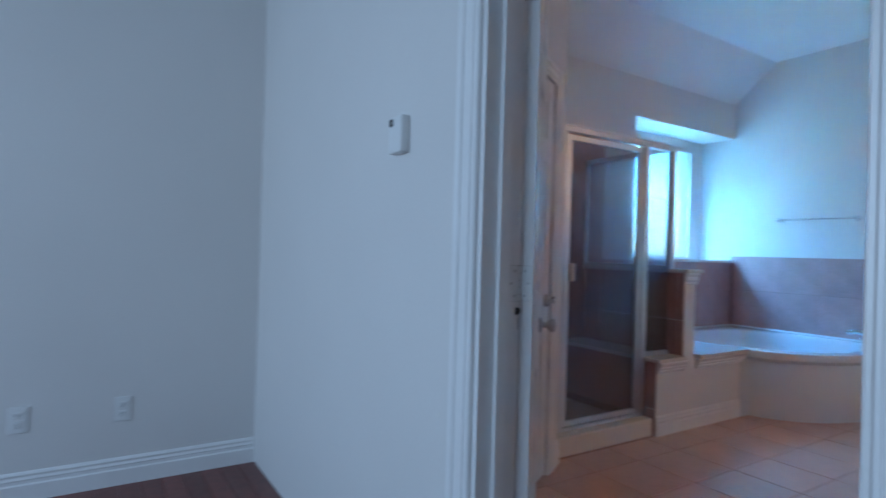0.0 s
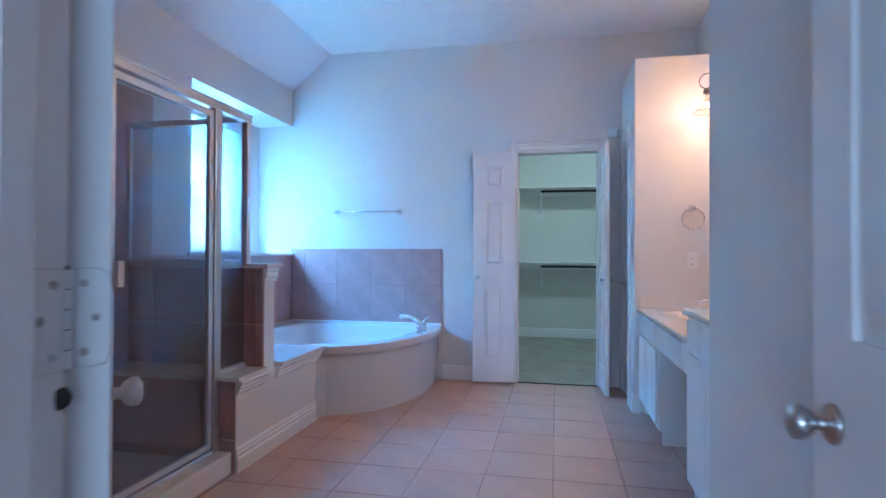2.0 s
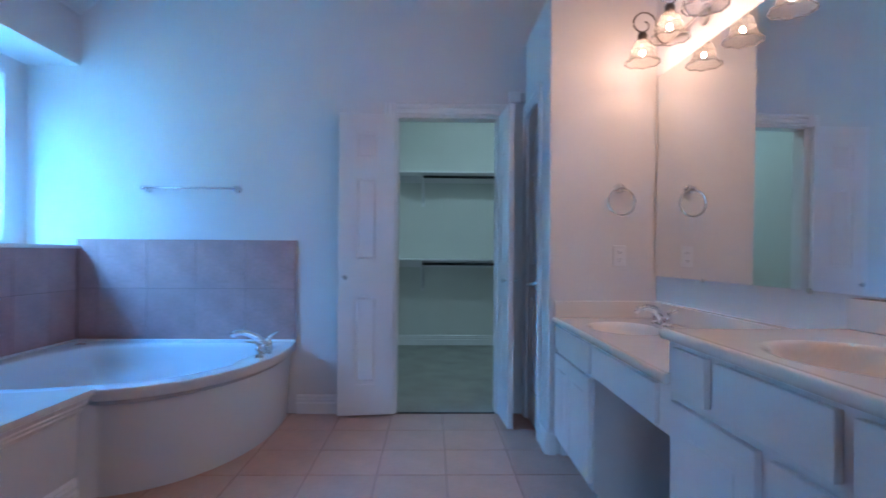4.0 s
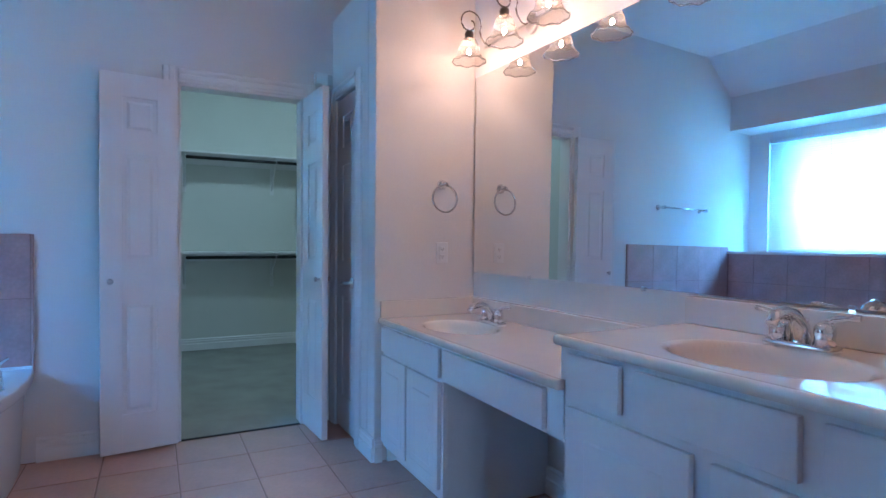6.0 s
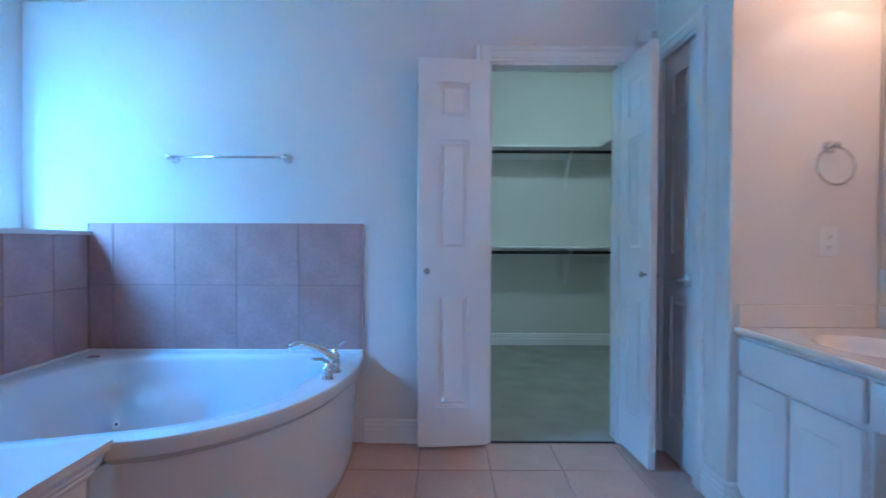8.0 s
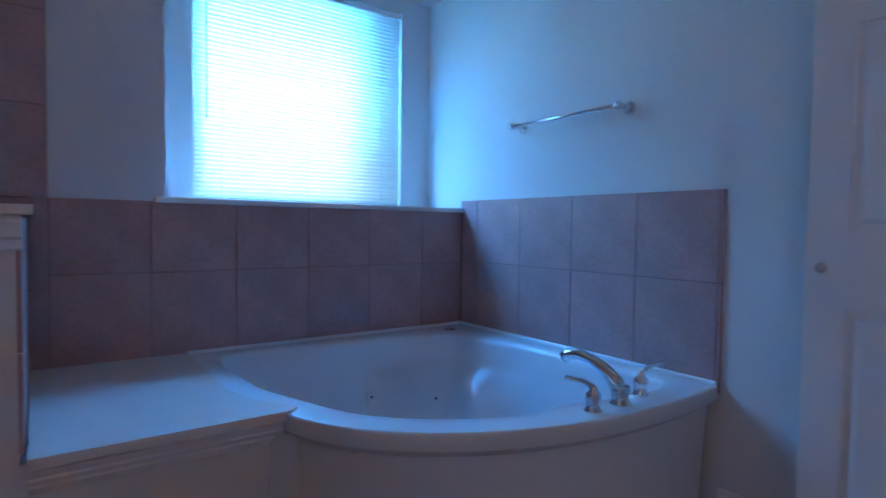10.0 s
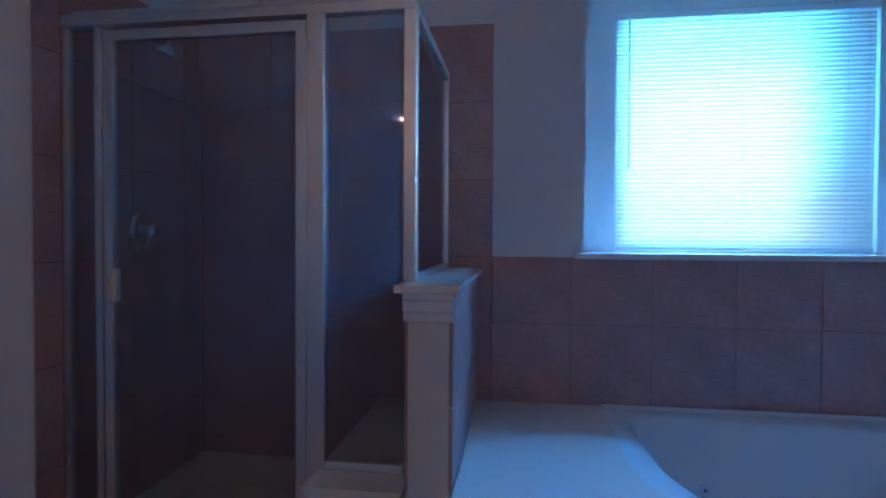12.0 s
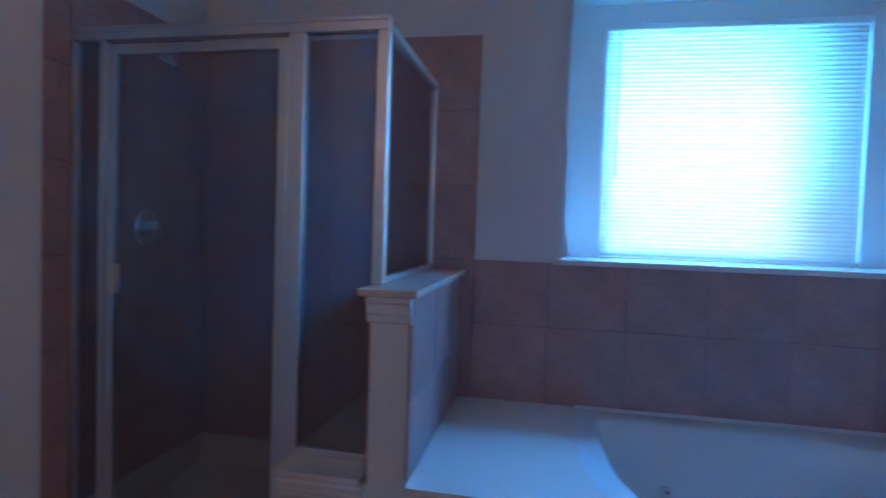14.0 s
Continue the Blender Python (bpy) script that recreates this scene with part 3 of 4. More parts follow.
def tile_field(parent, origin, u, v, us, vs, mat, thick=0.0035, joint=0.0035):
    """Tiles between the cuts us and vs, laid on the plane through origin that u and v span."""
    u, v = Vector(u), Vector(v)
    n = u.cross(v)
    for a, b in zip(us, us[1:]):
        for c, d in zip(vs, vs[1:]):
            if b - a < 0.012 or d - c < 0.012:
                continue
            ob = new("tile", tile_mesh(b - a - joint, d - c - joint, thick, mat))
            ob.parent = parent
            p = Vector(origin) + u * (a + joint / 2) + v * (c + joint / 2) + n * random.uniform(-0.0006, 0.0003)
            rot = Matrix((u, v, n)).transposed().to_4x4()
            ob.matrix_world = Matrix.Translation(p) @ rot


def cuts(a, b, first, step):
    out = [a]
    k = first
    while k < a + 0.02:
        k += step
    while k < b - 0.02:
        out.append(k)
        k += step
    return out + [b]


T = 0.335
ROWS = [0.19, 0.52, 0.855, 1.19]
# far wall over the tub
backing = structure(obj("wall_tile_far", box(WIN, -1.752, FAR - 0.008, FAR + 0.001, DECK - 0.03, 1.188), GROUT), "taupe square ceramic tiles over the tub", "tiles")
tile_field(backing, (0, FAR - 0.0085, 0), (1, 0, 0), (0, 0, 1), [WIN + 0.012, -3.103, -2.77, -2.437, -2.102, -1.765], [DECK, 0.855, 1.19], WALL_TILE)
tile_field(backing, (0, FAR - 0.0085, 0), (1, 0, 0), (0, 0, 1), [-1.765, -1.75], [DECK, 0.855, 1.19], WALL_TILE)
# under the window
backing = structure(obj("wall_tile_window", box(WIN - 0.001, WIN + 0.004, HALF_Y1, FAR - 0.01, DECK - 0.03, 1.128), GROUT), "taupe square ceramic tiles under the window", "tiles")
tile_field(backing, (WIN + 0.0045, 0, 0), (0, 1, 0), (0, 0, 1), [HALF_Y1 + 0.01, 3.395, 3.73, 4.062, 4.392, 4.715, 5.035, FAR - 0.018], [DECK, 0.842, 1.13], WALL_TILE)
# shower back wall and side wall
backing = structure(obj("wall_tile_shower_back", box(WIN - 0.001, WIN + 0.004, SHOWER_Y, 3.396, 0.04, 2.128), GROUT), "taupe ceramic tiles on the shower back wall", "tiles")
ucuts = [SHOWER_Y + 0.012, 2.39, 2.725, 3.06, 3.395]
tile_field(backing, (WIN + 0.0045, 0, 0), (0, 1, 0), (0, 0, 1), ucuts, [0.19, 0.455, 0.79, 1.125, 1.46, 1.795, 2.13], WALL_TILE)
backing = structure(obj("wall_tile_shower_side", box(WIN, -2.342, SHOWER_Y - 0.011, SHOWER_Y - 0.006, 0.0, 2.128), GROUT), "taupe ceramic tiles on the shower side wall", "tiles")
tile_field(backing, (-2.342, SHOWER_Y - 0.0055, 0), (-1, 0, 0), (0, 0, 1), [0, 0.11, 0.445, 0.78, 0.895], [0.0, 0.19, 0.455, 0.79, 1.125, 1.46, 1.795, 2.13], WALL_TILE)

# floor tiles, squared to the closet threshold
floor = bpy.data.objects["floor"]
fx = [-2.36 + 0.0] + [-0.745 + 0.347 * k for k in range(-4, 4)]
fy = [ENTRY] + [5.305 - 0.353 * k for k in range(12, -1, -1)]
tile_field(floor, (0, 0, -0.008), (1, 0, 0), (0, 1, 0), fx, fy, FLOOR_TILE, thick=0.008, joint=0.0055)

# ---- shower ----
bumper = bmesh.new()
turn = Matrix.Translation((PIN_L[0], PIN_L[1] - 0.004, 1.008)) @ Matrix.Rotation(radians(40), 4, "Z") @ Matrix.Rotation(radians(90), 4, "X")
lathe(bumper, [(0.0, 0.009), (0.0085, 0.008), (0.0098, 0.005), (0.0098, -0.003), (0.005, -0.005), (0.004, -0.012), (0.0, -0.012)], m=turn, sides=20)
part("bumper", bumper, RUBBER, bpy.data.objects["trim_entry_jamb"], "black rubber hinge pin stop", smooth=True)
half = structure(obj("wall_half", box(WIN + 0.004, NOSE, HALF_Y0 + 0.012, HALF_Y1 - 0.012, 0, 1.055), PAINT), "low tiled wall between the shower and the tub, white end", "wall")
for y, s in ((HALF_Y0 + 0.0125, -1), (HALF_Y1 - 0.0125, 1)):
    us = [0.0, 0.03, 0.365, 0.70, 0.875] if s > 0 else [0.0, 0.165, 0.50, 0.835, 0.875]
    tile_field(half, (NOSE - 0.004 if s > 0 else WIN + 0.01, y, 0), (-s, 0, 0), (0, 0, 1), us, [DECK, 0.735, 1.055], WALL_TILE, thick=0.0115)
cap = structure(new("trim_half_wall"), "white cultured marble cap on the half wall", "trim")
part("slab", box(WIN + 0.006, -2.318, HALF_Y0 - 0.022, HALF_Y1 + 0.022, 1.056, 1.08, 0.004), MARBLE, cap)
bm = bmesh.new()
sweep(bm, [(0, 0), (0, 0.022), (-0.016, 0.024), (-0.024, 0.016), (-0.05, 0.018), (-0.058, 0.010), (-0.078, 0.008), (-0.082, 0)], (NOSE, HALF_Y0 + 0.0, 1.056), (NOSE, HALF_Y1 - 0.0, 1.056), (0, 0, 1), (1, 0, 0))
part("moulding", bm, TRIM, cap, "white wooden moulding under the cap")

# low wall that carries the bench and the tub deck
low = boxes((GLASS_X - 0.03, NOSE, 2.93, HALF_Y0 + 0.012, 0, DECK - 0.02), (GLASS_X - 0.03, NOSE, HALF_Y1 - 0.012, 3.955, 0, DECK - 0.02))
low_wall = structure(obj("wall_low", low, PAINT), "low white wall in front of the bench and tub deck", "wall")
tile_field(low_wall, (GLASS_X - 0.03, 2.9305, 0), (1, 0, 0), (0, 0, 1), [0, NOSE - GLASS_X + 0.026], [0, 0.17, DECK - 0.021], WALL_TILE)
bm = bmesh.new()
sweep(bm, BASE, (NOSE, 2.925, 0), (NOSE, 3.945, 0), (0, 0, 1), (1, 0, 0))
structure(obj("baseboard", bm, TRIM), "white moulded baseboard on the low wall", "trim")
bench = empty("shower_bench", "white cultured marble bench top with moulded nosing", "bench")
part("slab", box(WIN + 0.006, NOSE + 0.032, 2.905, HALF_Y0 - 0.001, DECK - 0.02, DECK + 0.004, 0.004), MARBLE, bench)
part("front", box(WIN + 0.006, GLASS_X - 0.031, 2.945, 2.96, 0.06, DECK - 0.02), GROUT, bench)
tile_field(bench, (WIN + 0.012, 2.9445, 0), (1, 0, 0), (0, 0, 1), [0, 0.335, 0.67, 0.735], [0.11, 0.30, DECK - 0.021], WALL_TILE)
bm = bmesh.new()
sweep(bm, NOSING, (NOSE, 2.93, DECK - 0.021), (NOSE, HALF_Y0 + 0.01, DECK - 0.021), (0, 0, 1), (1, 0, 0))
part("moulding", bm, TRIM, bench, "white painted moulding")

pan = empty("shower_pan", "white moulded shower pan with raised curb", "shower pan")
part("floor", box(WIN + 0.005, GLASS_X - 0.05, SHOWER_Y + 0.003, 2.944, -0.003, 0.06, 0.006), MARBLE, pan)
part("curb", box(GLASS_X - 0.055, -2.375, SHOWER_Y + 0.003, 2.928, -0.003, 0.112, 0.012), MARBLE, pan)
part("upstand", boxes((WIN + 0.005, WIN + 0.03, SHOWER_Y + 0.003, 2.944, 0.05, 0.2), (WIN + 0.03, GLASS_X - 0.05, SHOWER_Y + 0.003, SHOWER_Y + 0.02, 0.05, 0.2), bevel=0.003), MARBLE, pan)

enclosure = empty("shower_enclosure", "framed glass shower enclosure with satin aluminium rails", "shower enclosure")
G = GLASS_X


def rail(name, x0, x1, y0, y1, z0, z1, parent=enclosure):
    return part(name, box(x0, x1, y0, y1, z0, z1, 0.004), SATIN, parent)


part("header", boxes((G - 0.022, G + 0.022, SHOWER_Y + 0.002, 3.212, 1.882, 1.92), (G - 0.016, G + 0.028, SHOWER_Y + 0.05, 3.214, 1.912, 1.926), bevel=0.003), SATIN, enclosure)
rail("jamb", G - 0.014, G + 0.014, SHOWER_Y + 0.0025, SHOWER_Y + 0.02, 0.112, 1.883)
rail("post", G - 0.016, G + 0.016, 2.158, 2.182, 0.112, 1.883)
rail("mullion", G - 0.02, G + 0.02, 2.872, 2.93, 0.112, 1.883)
rail("corner_post", G - 0.018, G + 0.02, 3.172, 3.212, 1.08, 1.883)
rail("sill_rail", G - 0.018, G + 0.018, 2.93, 3.174, DECK + 0.004, DECK + 0.03)
rail("sill_rail", G - 0.018, G + 0.018, SHOWER_Y + 0.02, 2.87, 0.112, 0.132)
rail("return_header", WIN + 0.012, G - 0.018, 3.176, 3.208, 1.885, 1.917)
rail("return_sill", WIN + 0.012, G - 0.018, 3.178, 3.206, 1.08, 1.1)
rail("return_jamb", WIN + 0.0125, WIN + 0.03, 3.178, 3.206, 1.1, 1.886)
for y0, y1, z0, z1 in ((SHOWER_Y + 0.02, 2.158, 0.13, 1.883), (2.93, 3.173, DECK + 0.03, 1.883)):
    p = part("pane", box(G - 0.003, G + 0.003, y0, y1, z0, z1), SHOWER_GLASS, enclosure, "clear glass with the window's blue veil in its colour")
    p.visible_shadow = False
p = part("pane", box(WIN + 0.03, G - 0.018, 3.189, 3.195, 1.1, 1.886), RETURN_GLASS, enclosure, "clear glass with the window's blue veil in its colour")
p.visible_shadow = False
door = part("shower_door", boxes((G - 0.012, G + 0.012, 2.186, 2.218, 0.14, 1.868), (G - 0.012, G + 0.012, 2.834, 2.868, 0.14, 1.868), (G - 0.0118, G + 0.0118, 2.218, 2.834, 1.836, 1.8675), (G - 0.0118, G + 0.0118, 2.218, 2.834, 0.1405, 0.17), bevel=0.002), SATIN, enclosure, "satin aluminium door frame")
p = part("glass", box(G - 0.003, G + 0.003, 2.216, 2.836, 0.165, 1.84), SHOWER_GLASS, door, "clear glass with the window's blue veil in its colour")
p.visible_shadow = False
part("handle", box(G + 0.012, G + 0.034, 2.214, 2.246, 1.0, 1.105, 0.005), PLASTIC, door, "white plastic handle")

valve = empty("shower_valve", "chrome shower mixer with round plate and lever", "shower valve")
vm = Matrix.Translation((-2.836, SHOWER_Y + 0.0035, 1.225)) @ Matrix.Rotation(radians(-90), 4, "X")
bm = bmesh.new()
lathe(bm, [(0.085, 0), (0.085, 0.006), (0.07, 0.014), (0.035, 0.018)], m=vm, sides=36)
part("plate", bm, CHROME, valve, smooth=True)
bm = bmesh.new()
lathe(bm, [(0.034, 0.015), (0.032, 0.045), (0.024, 0.06), (0.0, 0.062)], m=vm, sides=24)
tube(bm, [(-2.836, SHOWER_Y + 0.055, 1.225), (-2.80, SHOWER_Y + 0.06, 1.20), (-2.775, SHOWER_Y + 0.062, 1.175)], 0.009, 10)
part("lever", bm, CHROME, valve, smooth=True)
head = empty("shower_sprayer", "chrome shower head on a bent arm", "shower head")
bm = bmesh.new()
tube(bm, [(-2.74, SHOWER_Y, 1.98), (-2.74, SHOWER_Y + 0.07, 1.975), (-2.74, SHOWER_Y + 0.12, 1.95), (-2.74, SHOWER_Y + 0.145, 1.925)], 0.01, 10)
part("arm", bm, CHROME, head, smooth=True)
bm = bmesh.new()
lathe(bm, [(0.012, 0.05), (0.016, 0.03), (0.05, 0.012), (0.055, 0.0), (0.05, -0.006), (0.0, -0.006)], m=Matrix.Translation((-2.74, SHOWER_Y + 0.165, 1.885)) @ Matrix.Rotation(radians(-28), 4, "X"))
part("head", bm, CHROME, head, smooth=True)

# ---- tub ----
DECK_PLATE = empty("tub_deck", "white cultured marble deck beside the tub", "tub deck")
part("slab", prism([(WIN + 0.005, HALF_Y1), (NOSE + 0.05, HALF_Y1 + 0.004), (NOSE + 0.05, 3.955), (-2.33, 3.985), (-2.46, 3.90), (-2.62, 3.86), (WIN + 0.005, 3.86)], DECK - 0.02, DECK + 0.006), MARBLE, DECK_PLATE)
bm = bmesh.new()
sweep(bm, NOSING, (NOSE, HALF_Y1 + 0.004, DECK - 0.021), (NOSE, 3.95, DECK - 0.021), (0, 0, 1), (1, 0, 0))
part("moulding", bm, TRIM, DECK_PLATE, "white painted moulding")

tub = empty("corner_bathtub", "white acrylic corner whirlpool tub with curved skirt", "bathtub")
P = [Vector((-2.32, 3.945)), Vector((-1.96, 4.02)), Vector((-1.65, 4.5)), Vector((-1.76, FAR - 0.012))]


def front(k):
    return P[0] * (1 - k) ** 3 + P[1] * 3 * k * (1 - k) ** 2 + P[2] * 3 * k * k * (1 - k) + P[3] * k ** 3


def front_out(k):
    d = front(min(1, k + 0.01)) - front(max(0, k - 0.01))
    return Vector((d.y, -d.x)).normalized()


N = 40
bm = bmesh.new()
LIP = [(-0.03, 0.4948), (-0.002, 0.4948), (0.002, 0.4945), (0.005, 0.492), (0.0065, 0.487), (0.007, 0.482), (0.008, 0.446), (0.002, 0.438), (-0.012, 0.434), (-0.016, 0.428), (-0.022, 0.422), (-0.03, 0.415)]
grid = []
for i in range(N + 1):
    k = i / N
    p, o = front(k), front_out(k)
    grid.append([bm.verts.new((p.x + o.x * d, min(p.y + o.y * d, FAR - 0.012), z)) for d, z in LIP])
for a, b in zip(grid, grid[1:]):
    for j in range(len(LIP) - 1):
        bm.faces.new((a[j], b[j], b[j + 1], a[j + 1]))
part("rim_lip", bm, ACRYLIC, tub, "rounded white rim edge", smooth=True)
bm = bmesh.new()
SKIRT = [(-0.028, 0.425), (-0.034, 0.3), (-0.042, 0.15), (-0.048, 0.02), (-0.05, 0.0)]
grid = []
for i in range(-3, N + 1):
    k = i / N
    p, o = front(k), front_out(k)
    grid.append([bm.verts.new((p.x + o.x * d, min(p.y + o.y * d, FAR - 0.012), z)) for d, z in SKIRT])
for a, b in zip(grid, grid[1:]):
    for j in range(len(SKIRT) - 1):
        bm.faces.new((a[j], b[j], b[j + 1], a[j + 1]))
part("skirt", bm, ACRYLIC, tub, "smooth white curved skirt", smooth=True)

outline = [front(i / 60) for i in range(61)] + [Vector((WIN + 0.014, FAR - 0.012)), Vector((WIN + 0.014, 3.85)), Vector((-2.62, 3.85)), Vector((-2.45, 3.90))]
CT = Vector((-2.50, 4.60))


def reach(angle):
    d = Vector((math.cos(angle), math.sin(angle)))
    best = 9.0
    for a, b in zip(outline, outline[1:] + outline[:1]):
        e = b - a
        den = d.x * e.y - d.y * e.x
        if abs(den) < 1e-9:
            continue
        w = a - CT
        s = (w.x * e.y - w.y * e.x) / den
        q = (w.x * d.y - w.y * d.x) / den
        if s > 0 and -1e-6 <= q <= 1 + 1e-6:
            best = min(best, s)
    return best


M = 144
outer = [reach(i * math.tau / M) for i in range(M)]
inner = []
for i in range(M):
    ang = i * math.tau / M
    corner = math.exp(-((ang - radians(135)) / 0.35) ** 2)
    inner.append(outer[i] - 0.115 - 0.05 * math.exp(-((ang - radians(10)) / 0.5) ** 2) - 0.16 * corner)
for _ in range(6):
    inner = [(inner[i - 1] + 2 * inner[i] + inner[(i + 1) % M]) / 4 for i in range(M)]
inner = [min(r, o - 0.05) for r, o in zip(inner, outer)]
bm = bmesh.new()
rings = []
for j in range(12):
    ring = []
    for i in range(M):
        ang = i * math.tau / M
        r, ro = inner[i], outer[i]
        turn = abs((ang - radians(135) + math.pi) % math.tau - math.pi)
        seat = max(0.0, min(1.0, (radians(44) - turn) / radians(22)))
        rr, z = [(ro, 0.4945), (ro * 0.5 + r * 0.5, 0.496), (r + 0.012, 0.494), (r, 0.488), (r - 0.008, 0.47), (r - 0.03, 0.40), (r - 0.05, 0.345 + 0.01 * seat),
                 (r - 0.07 - 0.12 * seat, 0.30 + 0.03 * seat), (r - 0.10 - 0.13 * seat, 0.22), (r - 0.16 - 0.13 * seat, 0.12), (r * 0.35, 0.085), (0.02, 0.08)][j]
        rr = max(rr, 0.02 + 0.004 * (11 - j))
        ring.append(bm.verts.new((CT.x + rr * math.cos(ang), CT.y + rr * math.sin(ang), z)))
    rings.append(ring)
for a, b in zip(rings, rings[1:]):
    for i in range(M):
        bm.faces.new((a[i], a[(i + 1) % M], b[(i + 1) % M], b[i]))
bm.faces.new(rings[-1])
part("basin", bm, ACRYLIC, tub, "moulded white basin with corner seat", smooth=True)


def basin_wall(ang, z):
    """A point on the basin's wall and the way it faces."""
    i = int(round(ang / math.tau * M)) % M
    r = inner[i] - 0.03 - (0.40 - z) * 0.35
    return Vector((CT.x + r * math.cos(ang), CT.y + r * math.sin(ang), z)), Vector((-math.cos(ang), -math.sin(ang), 0.35)).normalized()


for deg, z, inset in ((180, 0.25, 0.035), (143, 0.25, 0.19), (104, 0.25, 0.06), (215, 0.25, 0.035)):
    p, n = basin_wall(radians(deg), z)
    p += Vector((n.x, n.y, 0)).normalized() * inset
    q = n.to_track_quat("Z", "Y").to_matrix().to_4x4()
    bm = bmesh.new()
    lathe(bm, [(0.024, -0.004), (0.024, 0.003), (0.016, 0.007), (0.008, 0.006), (0.006, 0.002)], m=Matrix.Translation(p) @ q, sides=20)
    jet = part("jet", bm, ACRYLIC, tub, "white whirlpool jet", smooth=True)
    bm = bmesh.new()
    lathe(bm, [(0.0065, 0.003), (0.0065, 0.0065), (0.0, 0.0068)], m=Matrix.Translation(p) @ q, sides=12)
    part("nozzle", bm, RUBBER, jet, "dark nozzle opening")
bm = bmesh.new()
lathe(bm, [(0.030, -0.002), (0.030, 0.004), (0.025, 0.007), (0.014, 0.007), (0.012, 0.004), (0.0, 0.004)], at=(-3.10, 5.125, 0.4965), sides=24)
part("air_control", bm, CHROME, tub, "round chrome air control", smooth=True)
bm = bmesh.new()
flange = [(0, 0), (0.014, 0), (0.012, 0.008), (0.009, 0.012), (0.006, 0.0135), (0, 0.0135)]
sweep(bm, flange, (WIN + 0.0075, 3.862, 0.4955), (WIN + 0.0075, FAR - 0.012, 0.4955), (1, 0, 0), (0, 0, 1))
sweep(bm, flange, (WIN + 0.0075, FAR - 0.0118, 0.4952), (-1.757, FAR - 0.0118, 0.4952), (0, -1, 0), (0, 0, 1))
part("wall_flange", bm, ACRYLIC, tub, "raised white flange along the tiled walls")

filler = empty("tub_faucet", "chrome roman tub faucet with two lever handles", "faucet")


def tap(at, towards, scale=1.0):
    bm = bmesh.new()
    s = scale
    lathe(bm, [(0.027 * s, 0), (0.027 * s, 0.006 * s), (0.022 * s, 0.012 * s), (0.02 * s, 0.03 * s), (0.024 * s, 0.042 * s), (0.022 * s, 0.055 * s), (0.012 * s, 0.066 * s), (0.010 * s, 0.078 * s), (0.0, 0.084 * s)], at=at)
    x, y, z = at
    tx, ty = towards
    tube(bm, [(x, y, z + 0.074 * s), (x + tx * 0.03 * s, y + ty * 0.03 * s, z + 0.092 * s), (x + tx * 0.06 * s, y + ty * 0.06 * s, z + 0.098 * s), (x + tx * 0.085 * s, y + ty * 0.085 * s, z + 0.102 * s)], 0.007 * s, 10, taper=[0.009 * s, 0.008 * s, 0.0065 * s, 0.008 * s])
    return bm


FZ = 0.494
part("handle", tap((-1.818, 4.704, FZ), (-0.6, -0.8)), CHROME, filler, smooth=True)
part("handle", tap((-1.84, 4.973, FZ), (0.3, 0.95)), CHROME, filler, smooth=True)
bm = bmesh.new()
lathe(bm, [(0.034, 0), (0.034, 0.006), (0.028, 0.014), (0.027, 0.03), (0.03, 0.045), (0.026, 0.06)], at=(-1.816, 4.832, FZ))
pts = [(-1.816, 4.832, FZ + 0.04), (-1.836, 4.828, FZ + 0.070), (-1.872, 4.819, FZ + 0.103), (-1.914, 4.808, FZ + 0.126), (-1.955, 4.797, FZ + 0.136), (-1.990, 4.790, FZ + 0.130), (-2.010, 4.786, FZ + 0.115)]
tube(bm, pts, 0.02, 14, taper=[0.027, 0.025, 0.022, 0.019, 0.018, 0.019, 0.019])
part("spout", bm, CHROME, filler, "chrome arched spout", smooth=True)

# ---- window ----
win = structure(new("window_1"), "white vinyl window behind a mini blind", "window")
part("window_frame", boxes((DEEP - 0.09, DEEP - 0.04, WY0, WY0 + 0.05, WZ0, WZ1), (DEEP - 0.09, DEEP - 0.04, WY1 - 0.05, WY1, WZ0, WZ1), (DEEP - 0.09, DEEP - 0.04, WY0 + 0.05, WY1 - 0.05, WZ0, WZ0 + 0.05), (DEEP - 0.09, DEEP - 0.04, WY0 + 0.05, WY1 - 0.05, WZ1 - 0.05, WZ1)), TRIM, win)
p = part("pane", box(DEEP - 0.068, DEEP - 0.062, WY0 + 0.05, WY1 - 0.05, WZ0 + 0.05, WZ1 - 0.05), PANE, win, "clear window glass")
p.visible_shadow = False
sill = structure(obj("window_sill", box(DEEP, WIN + 0.028, 3.742, FAR - 0.0005, 1.1215, 1.146, 0.004), MARBLE), "white cultured marble window ledge", "sill")

blind = empty("window_blind", "closed white vinyl mini blind with tilt wand", "blind")
BX = DEEP - 0.012
part("headrail", box(BX - 0.014, BX + 0.014, WY0 + 0.006, WY1 - 0.006, WZ1 - 0.03, WZ1 - 0.002, 0.002), PLASTIC, blind)
part("bottom_rail", box(BX - 0.012, BX + 0.012, WY0 + 0.008, WY1 - 0.008, WZ0 + 0.008, WZ0 + 0.022, 0.003), PLASTIC, blind)
slat_bm = bmesh.new()
prof = [(-0.0125, 0), (-0.006, 0.0014), (0, 0.0019), (0.006, 0.0014), (0.0125, 0), (0.006, 0.0008), (0, 0.0013), (-0.006, 0.0008)]
sweep(slat_bm, prof, (0, -(WY1 - WY0) / 2 + 0.008, 0), (0, (WY1 - WY0) / 2 - 0.008, 0), (1, 0, 0), (0, 0, 1))
bmesh.ops.recalc_face_normals(slat_bm, faces=slat_bm.faces[:])
slat_me = bpy.data.meshes.new("slat")
slat_bm.to_mesh(slat_me)
